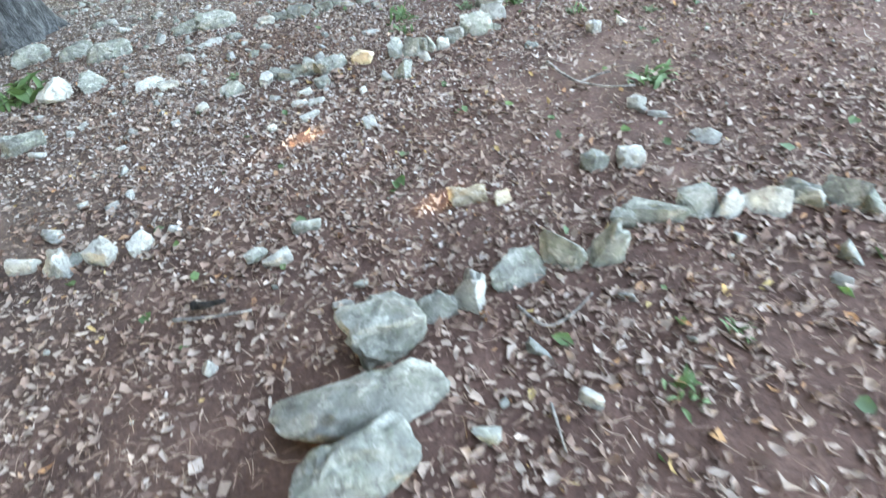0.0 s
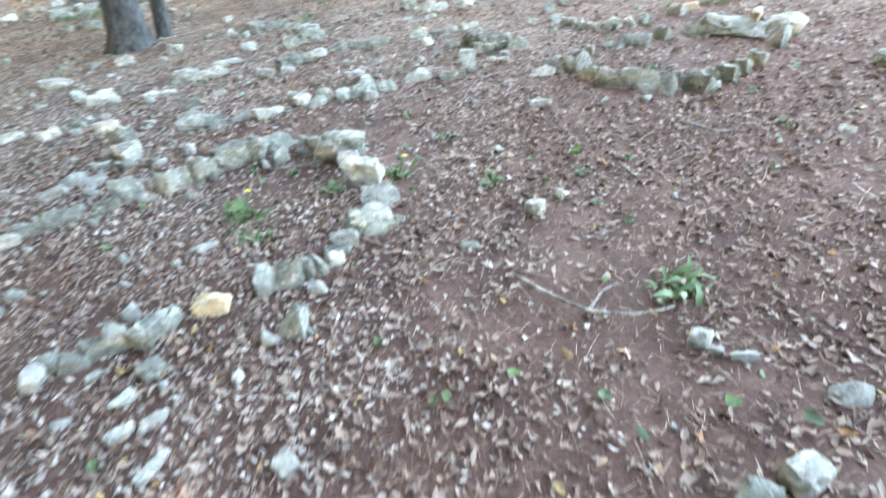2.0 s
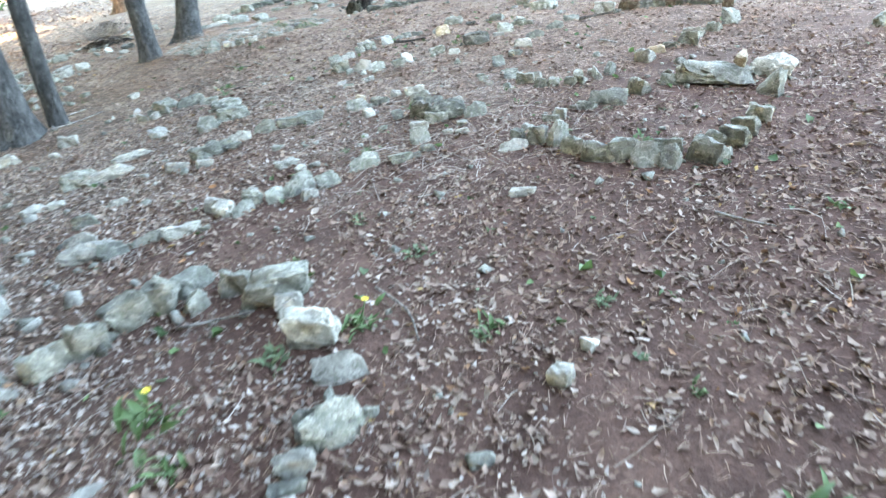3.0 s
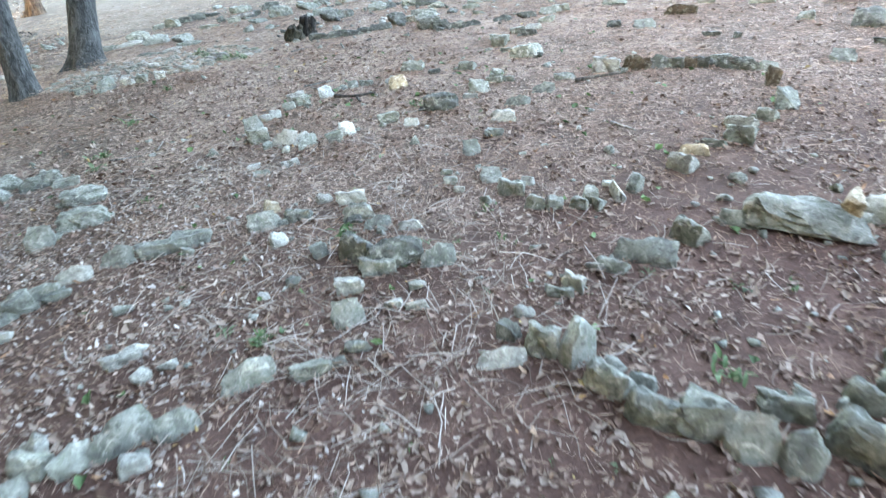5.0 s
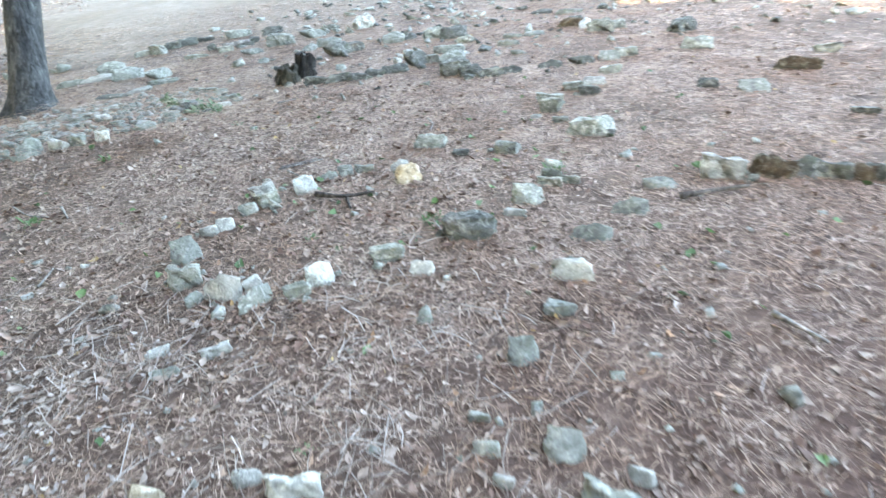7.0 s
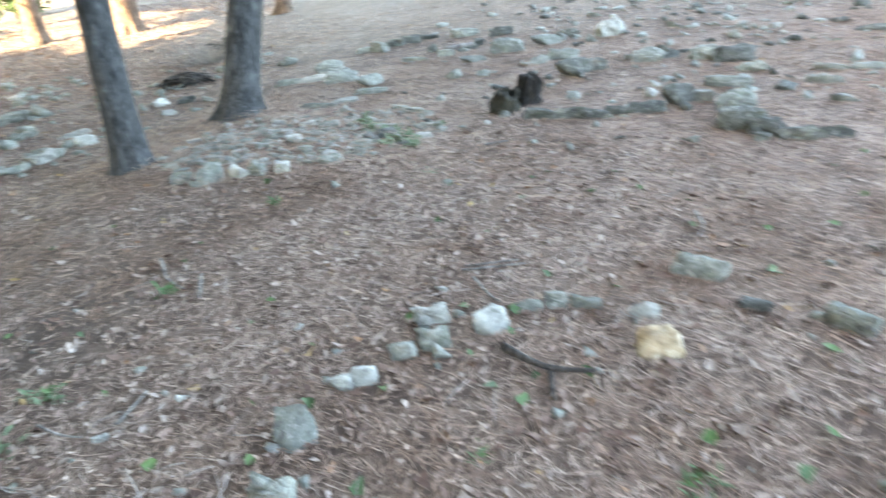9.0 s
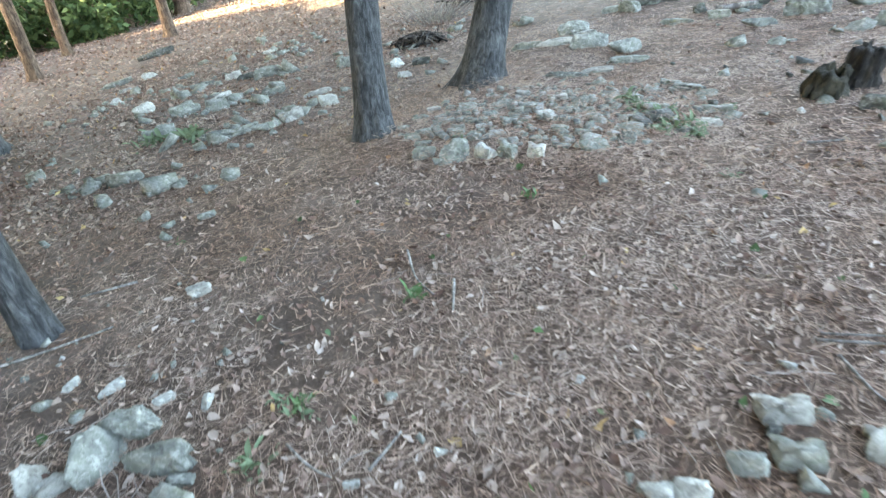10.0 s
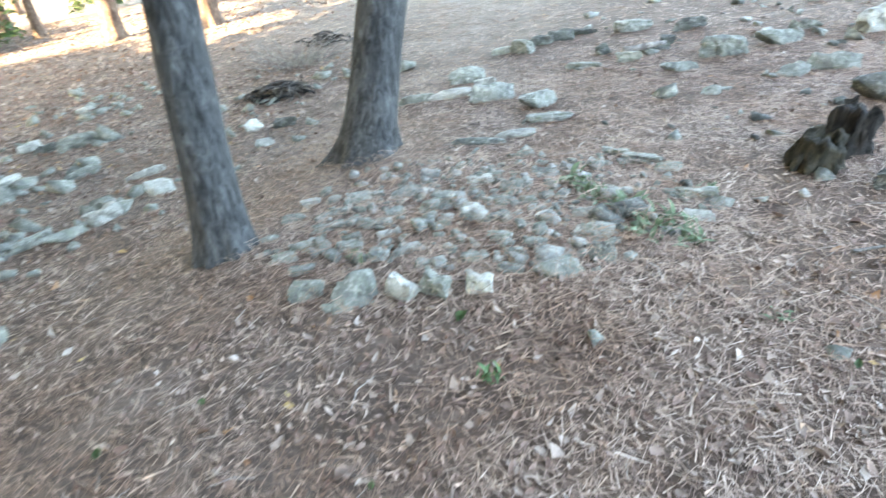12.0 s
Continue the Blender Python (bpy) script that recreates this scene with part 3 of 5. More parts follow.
stone_border(
    "ring of mossy grey field stones set in soil",
    [
        (-2.50, 4.19, 0.15, 0.10, 0.11, 27, "g"), (-2.57, 4.05, 0.12, 0.06, 0.07, 24, "g"), (-2.27, 4.22, 0.16, 0.11, 0.12, 22, "g"), (-2.13, 4.30, 0.14, 0.12, 0.14, 25, "g"),
        (-1.99, 4.42, 0.17, 0.12, 0.14, 16, "g"), (-1.87, 4.49, 0.16, 0.12, 0.14, 13, "g"), (-1.74, 4.61, 0.18, 0.08, 0.09, 10, "g"), (-1.72, 4.42, 0.10, 0.08, 0.09, 10, "g"),
        (-1.55, 4.49, 0.14, 0.09, 0.10, 7, "g"), (-1.36, 4.34, 0.27, 0.15, 0.17, 3, "g"), (-1.30, 4.20, 0.11, 0.08, 0.09, 2, "w"), (-1.21, 3.97, 0.20, 0.12, 0.13, 0, "w"),
        (-1.12, 3.72, 0.18, 0.07, 0.08, -2, "w"), (-1.14, 3.47, 0.19, 0.10, 0.12, -2, "g"),
    ],
    [
        (-1.22, 3.49, 0.10, 0.07, 0.09, 0, "g"), (-1.27, 3.37, 0.11, 0.06, 0.07, 2, "w"), (-1.30, 3.30, 0.11, 0.04, 0.04, 3, "g"), (-1.30, 3.23, 0.07, 0.05, 0.06, 3, "w"),
        (-1.35, 3.20, 0.07, 0.07, 0.08, 5, "g"), (-1.42, 3.19, 0.08, 0.07, 0.08, 8, "g"), (-1.48, 3.14, 0.10, 0.08, 0.09, 10, "g"), (-1.57, 3.13, 0.12, 0.09, 0.10, 13, "g"),
        (-1.36, 3.06, 0.07, 0.04, 0.05, 6, "w"),
    ],
)
stone_border(
    "ring of large rough grey stones on the slope",
    [
        (0.11, 5.44, 0.08, 0.05, 0.06, -25, "g"), (0.21, 5.52, 0.08, 0.03, 0.04, -27, "w"), (0.04, 5.32, 0.16, 0.05, 0.06, -25, "w"), (0.20, 5.33, 0.12, 0.09, 0.10, -30, "g"),
        (0.29, 5.26, 0.10, 0.11, 0.13, -69, "g"), (0.32, 5.08, 0.15, 0.08, 0.09, -47, "g"), (0.39, 4.91, 0.17, 0.09, 0.10, -43, "g"), (0.42, 5.03, 0.08, 0.04, 0.05, -41, "g"),
        (0.49, 4.83, 0.14, 0.10, 0.12, -47, "g"), (0.56, 4.71, 0.14, 0.09, 0.11, -52, "g"), (0.74, 4.79, 0.14, 0.06, 0.07, -53, "g"), (0.65, 4.62, 0.08, 0.10, 0.12, -86, "g"),
        (0.83, 4.59, 0.18, 0.11, 0.12, -60, "g"), (0.97, 4.73, 0.11, 0.06, 0.07, -59, "g"),
    ],
    [
        (1.04, 4.67, 0.15, 0.08, 0.10, -61, "g"), (1.18, 4.77, 0.14, 0.08, 0.09, -61, "g"), (1.34, 4.88, 0.13, 0.08, 0.09, -60, "g"), (1.86, 5.45, 0.23, 0.12, 0.13, -56, "w"),
        (1.68, 5.22, 0.17, 0.12, 0.14, -58, "g"), (1.34, 5.72, 0.17, 0.05, 0.06, -46, "g"), (1.06, 5.72, 0.15, 0.08, 0.10, -61, "g"), (0.82, 5.67, 0.24, 0.08, 0.09, -38, "g"),
        (0.66, 5.66, 0.13, 0.05, 0.05, -35, "g"), (0.60, 5.69, 0.08, 0.03, 0.03, -34, "w"), (0.46, 5.61, 0.11, 0.05, 0.06, -67, "w"), (0.38, 5.58, 0.11, 0.03, 0.04, -30, "g"),
    ],
)
stone_border(
    "heap of grey and dark stones between two rings",
    [
        (-0.30, 6.86, 0.16, 0.06, 0.07, -7, "w"), (-0.44, 6.95, 0.09, 0.04, 0.05, -5, "w"), (-0.29, 6.66, 0.18, 0.07, 0.08, -8, "g"), (-0.32, 6.61, 0.10, 0.04, 0.05, -8, "d"),
        (-0.21, 6.50, 0.13, 0.05, 0.06, -10, "g"), (-0.06, 6.41, 0.12, 0.04, 0.04, -13, "w"), (-0.74, 6.98, 0.09, 0.06, 0.07, 1, "c"), (-0.78, 6.78, 0.17, 0.07, 0.08, 1, "g"),
        (-0.60, 6.79, 0.14, 0.06, 0.07, -2, "g"), (-0.71, 6.57, 0.09, 0.06, 0.07, 0, "w"), (-0.52, 6.36, 0.08, 0.06, 0.06, -4, "g"), (-0.35, 6.25, 0.18, 0.11, 0.12, -8, "d"),
        (-0.19, 6.12, 0.23, 0.10, 0.12, -12, "d"), (-0.28, 6.08, 0.16, 0.06, 0.07, -10, "g"),
    ],
    [
        (-0.01, 6.03, 0.15, 0.07, 0.09, -17, "g"), (-0.42, 5.99, 0.12, 0.06, 0.07, -7, "w"), (-0.45, 5.78, 0.13, 0.07, 0.09, -7, "g"), (-0.26, 5.80, 0.07, 0.03, 0.03, -12, "w"),
        (-0.17, 5.75, 0.09, 0.03, 0.03, -15, "w"), (-0.44, 5.59, 0.10, 0.03, 0.04, -8, "g"), (-0.52, 5.55, 0.06, 0.03, 0.03, -6, "g"), (-0.62, 5.53, 0.14, 0.05, 0.05, -3, "g"),
        (-0.85, 5.57, 0.18, 0.08, 0.09, 4, "g"), (-0.14, 5.87, 0.07, 0.03, 0.04, -15, "g"), (-0.79, 6.11, 0.05, 0.03, 0.03, 2, "w"),
    ],
)
stone_border(
    "line of flat grey stones on the litter",
    [
        (-1.17, 6.79, 0.20, 0.09, 0.08, 8, "g"), (-1.33, 6.75, 0.19, 0.08, 0.07, 12, "g"), (-1.54, 6.75, 0.16, 0.10, 0.09, -18, "g"), (-1.73, 6.68, 0.17, 0.07, 0.07, -12, "w"),
        (-1.85, 6.56, 0.18, 0.08, 0.07, 22, "g"), (-1.95, 6.48, 0.20, 0.11, 0.10, 24, "g"), (-1.76, 6.54, 0.12, 0.05, 0.04, 20, "g"),
    ],
)
stone_border(
    "row of rounded grey stones on bare soil",
    [
        (-1.26, 5.43, 0.19, 0.11, 0.10, 18, "g"), (-1.39, 5.41, 0.14, 0.07, 0.07, 22, "g"), (-1.54, 5.43, 0.11, 0.09, 0.08, -1, "g"), (-1.20, 5.32, 0.09, 0.06, 0.05, 17, "w"),
        (-1.08, 5.43, 0.14, 0.07, 0.07, 12, "g"), (-1.58, 5.31, 0.13, 0.07, 0.06, 29, "g"),
    ],
)
stone_border(
    "arc of grey stones lower on the slope",
    [
        (-2.60, 8.33, 0.22, 0.11, 0.10, 22, "g"), (-2.35, 8.27, 0.26, 0.11, 0.10, 20, "g"), (-2.15, 8.17, 0.17, 0.07, 0.06, 18, "g"), (-1.93, 7.78, 0.24, 0.12, 0.10, 17, "g"),
        (-1.84, 7.38, 0.26, 0.13, 0.11, 25, "g"), (-2.03, 7.20, 0.16, 0.11, 0.10, 8, "g"),
    ],
)
stone_border(
    "small ring of pale and mossy stones on needles",
    [
        (-0.49, 9.14, 0.14, 0.07, 0.08, 12, "w"), (-0.45, 8.98, 0.12, 0.07, 0.08, 12, "g"), (-0.22, 9.10, 0.13, 0.09, 0.10, 5, "w"), (-0.08, 9.22, 0.11, 0.04, 0.05, 1, "g"),
        (0.04, 9.26, 0.09, 0.05, 0.06, -1, "g"), (0.16, 9.25, 0.12, 0.04, 0.05, -4, "g"), (0.38, 9.18, 0.11, 0.05, 0.06, -10, "w"), (0.40, 8.95, 0.15, 0.09, 0.11, -11, "c"),
        (0.66, 9.48, 0.20, 0.08, 0.09, -15, "g"), (0.59, 9.49, 0.09, 0.05, 0.05, -13, "g"), (-0.77, 8.74, 0.09, 0.05, 0.06, 22, "w"), (-0.68, 8.77, 0.09, 0.05, 0.06, 19, "w"),
        (-0.85, 8.48, 0.14, 0.10, 0.11, 27, "g"), (-0.82, 8.23, 0.15, 0.09, 0.10, 31, "g"),
    ],
    [
        (-0.64, 8.04, 0.19, 0.10, 0.11, -33, "w"), (-0.49, 8.08, 0.08, 0.06, 0.06, 21, "w"), (-0.47, 7.91, 0.15, 0.07, 0.08, 24, "g"), (-0.28, 7.90, 0.11, 0.06, 0.07, 15, "g"),
        (-0.63, 7.89, 0.06, 0.04, 0.04, 31, "w"), (-0.17, 7.99, 0.13, 0.08, 0.09, 8, "w"), (0.15, 8.06, 0.15, 0.07, 0.08, -8, "g"), (0.58, 8.13, 0.24, 0.11, 0.12, -25, "d"),
        (0.84, 8.21, 0.11, 0.03, 0.04, -33, "w"), (0.97, 8.34, 0.16, 0.08, 0.09, -34, "g"), (1.13, 8.46, 0.14, 0.04, 0.05, -36, "g"), (1.24, 8.45, 0.12, 0.03, 0.04, -39, "g"),
        (1.18, 8.56, 0.11, 0.04, 0.05, -35, "g"), (1.25, 8.67, 0.11, 0.04, 0.05, -35, "g"),
    ],
    [
        (-0.56, 8.91, 0.10, 0.05, 0.06, 15, "g"), (-0.40, 8.91, 0.08, 0.04, 0.05, 11, "g"),
    ],
)
loose_stones(
    [
        (0.28, 7.87, 0.10, 0.06, 0.05, -17, "w"), (1.10, 7.86, 0.17, 0.08, 0.07, -49, "g"), (-1.40, 8.67, 0.06, 0.02, 0.02, 38, "w"), (-1.62, 8.45, 0.05, 0.02, 0.02, 45, "w"),
        (1.09, 9.10, 0.16, 0.09, 0.08, -26, "g"), (0.81, 9.23, 0.11, 0.04, 0.04, -19, "d"), (1.02, 9.14, 0.08, 0.03, 0.03, -25, "g"), (1.50, 9.64, 0.07, 0.03, 0.03, -29, "w"),
        (-3.09, 9.10, 0.11, 0.06, 0.06, 58, "w"), (-0.48, 9.37, 0.05, 0.02, 0.02, -13, "w"),
    ],
    "on the litter",
)
stone_border(
    "arc of rough grey boulders on needle litter",
    [
        (1.72, 9.93, 0.20, 0.08, 0.07, -30, "g"), (1.66, 9.72, 0.16, 0.11, 0.10, -30, "g"), (2.06, 9.95, 0.16, 0.08, 0.07, -34, "d"), (2.22, 10.19, 0.19, 0.07, 0.07, -34, "w"),
        (2.01, 10.12, 0.17, 0.07, 0.07, -32, "g"), (2.48, 10.41, 0.18, 0.08, 0.07, -35, "g"), (1.65, 9.14, 0.18, 0.12, 0.11, -36, "g"), (1.78, 9.09, 0.15, 0.12, 0.11, -39, "g"),
        (1.61, 9.45, 0.11, 0.04, 0.04, -32, "g"),
    ],
)
stone_border(
    "border of dark and pale stones by a stump",
    [
        (-0.07, 11.78, 0.23, 0.07, 0.08, 1, "d"), (0.15, 11.73, 0.27, 0.07, 0.08, -2, "d"), (0.34, 11.70, 0.22, 0.06, 0.07, -4, "d"), (0.53, 11.74, 0.20, 0.06, 0.07, -6, "d"),
        (0.74, 11.75, 0.27, 0.07, 0.08, -9, "d"), (0.99, 11.89, 0.23, 0.13, 0.15, -11, "d"), (1.16, 11.91, 0.18, 0.08, 0.09, -13, "g"), (1.33, 11.63, 0.24, 0.13, 0.15, -16, "g"),
        (1.45, 12.27, 0.32, 0.07, 0.08, -15, "g"), (1.27, 11.23, 0.27, 0.13, 0.15, -16, "d"), (1.39, 11.11, 0.22, 0.09, 0.11, -18, "d"), (1.55, 10.99, 0.25, 0.07, 0.08, -21, "d"),
        (1.75, 11.00, 0.19, 0.06, 0.07, -23, "d"), (0.24, 13.04, 0.31, 0.13, 0.15, -2, "d"),
    ],
    [
        (0.45, 13.14, 0.22, 0.10, 0.11, -4, "d"), (0.22, 12.27, 0.11, 0.05, 0.06, -3, "g"), (2.12, 10.94, 0.21, 0.06, 0.07, -28, "d"), (2.42, 10.88, 0.22, 0.06, 0.07, -31, "d"),
        (2.69, 10.85, 0.20, 0.07, 0.08, -34, "g"),
    ],
)
stone_border(
    "short line of grey stones on the needles",
    [
        (-0.61, 7.63, 0.11, 0.04, 0.04, 6, "w"), (-0.85, 7.71, 0.09, 0.03, 0.03, 12, "w"), (-0.80, 7.56, 0.10, 0.03, 0.03, 11, "g"),
    ],
)
stone_border(
    "wide ring of mixed stones around bare litter",
    [
        (0.51, 6.76, 0.12, 0.06, 0.07, -28, "g"), (0.55, 6.55, 0.15, 0.07, 0.08, -33, "g"), (0.67, 6.60, 0.07, 0.03, 0.04, -35, "w"), (0.29, 6.84, 0.08, 0.04, 0.04, -21, "g"),
        (0.30, 6.71, 0.06, 0.02, 0.03, -23, "w"), (0.30, 6.97, 0.07, 0.02, 0.03, -20, "g"), (0.39, 6.50, 0.06, 0.04, 0.04, -29, "g"), (0.59, 6.31, 0.10, 0.05, 0.06, -40, "g"),
        (0.67, 6.25, 0.08, 0.05, 0.06, -44, "g"), (0.85, 6.22, 0.08, 0.07, 0.08, -49, "g"), (0.85, 6.15, 0.07, 0.05, 0.05, -51, "g"), (1.00, 6.21, 0.12, 0.07, 0.08, 84, "w"),
        (1.11, 6.24, 0.07, 0.07, 0.08, -86, "g"), (1.01, 6.32, 0.07, 0.03, 0.03, -50, "w"),
    ],
    [
        (0.78, 6.20, 0.09, 0.05, 0.05, -48, "g"), (1.43, 6.32, 0.15, 0.08, 0.09, -57, "w"), (1.60, 6.45, 0.17, 0.04, 0.05, -57, "c"), (1.73, 6.46, 0.13, 0.03, 0.04, -58, "g"),
        (2.01, 6.60, 0.18, 0.06, 0.07, -59, "w"), (1.89, 6.45, 0.17, 0.08, 0.09, -61, "g"), (2.22, 6.63, 0.12, 0.06, 0.07, -61, "g"), (0.89, 7.60, 0.18, 0.07, 0.08, -27, "w"),
        (1.37, 8.00, 0.16, 0.06, 0.07, -31, "g"), (1.65, 8.18, 0.17, 0.05, 0.05, -34, "g"), (1.98, 8.15, 0.21, 0.10, 0.12, -38, "w"), (0.75, 7.39, 0.12, 0.05, 0.05, -26, "g"),
        (0.53, 7.19, 0.11, 0.07, 0.08, -24, "g"), (2.20, 8.04, 0.20, 0.06, 0.11, -42, "b"),
    ],
    [
        (2.31, 7.97, 0.16, 0.09, 0.10, -44, "d"), (2.43, 7.91, 0.18, 0.07, 0.08, -46, "d"), (2.53, 7.84, 0.14, 0.05, 0.08, -47, "b"), (2.61, 7.79, 0.15, 0.07, 0.08, -49, "d"),
        (2.76, 7.75, 0.15, 0.07, 0.08, -50, "g"), (2.78, 7.58, 0.29, 0.08, 0.09, -53, "d"), (2.87, 7.45, 0.20, 0.06, 0.07, -55, "g"), (2.70, 7.14, 0.05, 0.08, 0.13, 83, "b"),
        (2.46, 6.73, 0.17, 0.10, 0.12, -57, "g"),
    ],
)
stone_border(
    "broken row of pale stones across the slope",
    [
        (-1.69, 5.33, 0.09, 0.09, 0.08, 31, "w"), (-1.55, 5.52, 0.11, 0.07, 0.06, 5, "w"), (-1.91, 5.20, 0.20, 0.07, 0.06, 11, "w"), (-2.40, 5.19, 0.26, 0.09, 0.08, 18, "w"),
        (-2.54, 5.45, 0.17, 0.06, 0.05, 19, "w"), (-2.26, 5.15, 0.15, 0.07, 0.06, 17, "g"), (-2.08, 5.21, 0.19, 0.05, 0.05, 14, "g"),
    ],
)
stone_border(
    "straggling line of pale stones on the lower slope",
    [
        (-2.88, 5.12, 0.09, 0.13, 0.11, 65, "w"), (-2.73, 4.78, 0.14, 0.13, 0.11, 26, "w"), (-3.11, 5.38, 0.18, 0.09, 0.08, 27, "w"), (-3.41, 6.13, 0.18, 0.06, 0.05, 26, "w"),
        (-3.06, 6.19, 0.15, 0.05, 0.05, 22, "w"), (-2.88, 6.57, 0.24, 0.12, 0.11, 19, "g"), (-2.67, 6.54, 0.33, 0.09, 0.08, 16, "w"), (-2.92, 6.19, 0.10, 0.04, 0.04, 20, "w"),
        (-2.45, 5.96, 0.13, 0.04, 0.04, 16, "w"), (-2.45, 7.33, 0.15, 0.08, 0.08, 12, "w"), (-2.14, 6.37, 0.15, 0.06, 0.05, 11, "w"), (-2.59, 6.92, 0.28, 0.06, 0.05, 15, "w"),
    ],
)
loose_stones(
    [
        (-2.31, 2.77, 0.09, 0.07, 0.06, 83, "w"), (-2.28, 2.83, 0.07, 0.07, 0.06, 75, "g"), (-2.20, 2.83, 0.10, 0.06, 0.05, 35, "g"), (-2.15, 2.88, 0.08, 0.07, 0.06, 44, "g"),
        (-1.89, 2.73, 0.08, 0.06, 0.05, 58, "g"), (-1.95, 2.61, 0.08, 0.04, 0.03, 48, "w"), (-1.81, 2.50, 0.09, 0.03, 0.03, 36, "w"), (-1.90, 2.47, 0.08, 0.04, 0.03, 36, "w"),
        (-1.75, 2.32, 0.11, 0.03, 0.03, 66, "w"), (-1.37, 2.27, 0.06, 0.06, 0.05, 69, "w"), (-1.58, 2.64, 0.05, 0.03, 0.02, 35, "w"), (-2.10, 2.75, 0.05, 0.02, 0.02, 42, "w"),
        (-4.20, 6.91, 0.25, 0.09, 0.08, 29, "w"), (-3.76, 6.39, 0.13, 0.09, 0.08, 27, "g"),
    ],
    "on stony ground",
)
loose_stones(
    [
        (-3.52, 6.26, 0.22, 0.08, 0.08, 26, "w"), (-2.58, 5.69, 0.16, 0.07, 0.07, 18, "g"), (-1.75, 5.44, 0.13, 0.09, 0.08, 8, "w"), (-3.86, 5.49, 0.18, 0.06, 0.06, 33, "w"),
        (-3.55, 5.42, 0.14, 0.08, 0.07, 48, "w"), (-3.36, 5.44, 0.09, 0.04, 0.04, 28, "w"), (-2.87, 5.03, 0.11, 0.16, 0.14, 69, "g"), (-2.86, 4.82, 0.07, 0.09, 0.08, 84, "w"),
        (-2.81, 4.47, 0.11, 0.05, 0.04, 37, "w"), (-2.87, 4.69, 0.11, 0.04, 0.04, 27, "w"), (-2.95, 4.48, 0.16, 0.08, 0.07, 30, "g"), (-2.99, 4.33, 0.14, 0.06, 0.06, 31, "w"),
        (-2.90, 3.93, 0.15, 0.07, 0.06, 34, "g"), (-2.79, 4.00, 0.18, 0.09, 0.08, 31, "g"),
    ],
    "on stony ground",
)
loose_stones(
    [
        (-2.98, 3.82, 0.12, 0.07, 0.06, 36, "w"), (-3.03, 2.68, 0.12, 0.05, 0.05, 45, "w"), (-3.23, 3.11, 0.14, 0.07, 0.06, 34, "w"), (-3.24, 3.41, 0.18, 0.05, 0.04, 51, "w"),
        (-2.49, 2.64, 0.13, 0.08, 0.07, 37, "g"), (-2.56, 2.42, 0.07, 0.05, 0.05, 42, "w"), (-3.20, 2.70, 0.18, 0.06, 0.05, 47, "w"),
    ],
    "on stony ground",
)
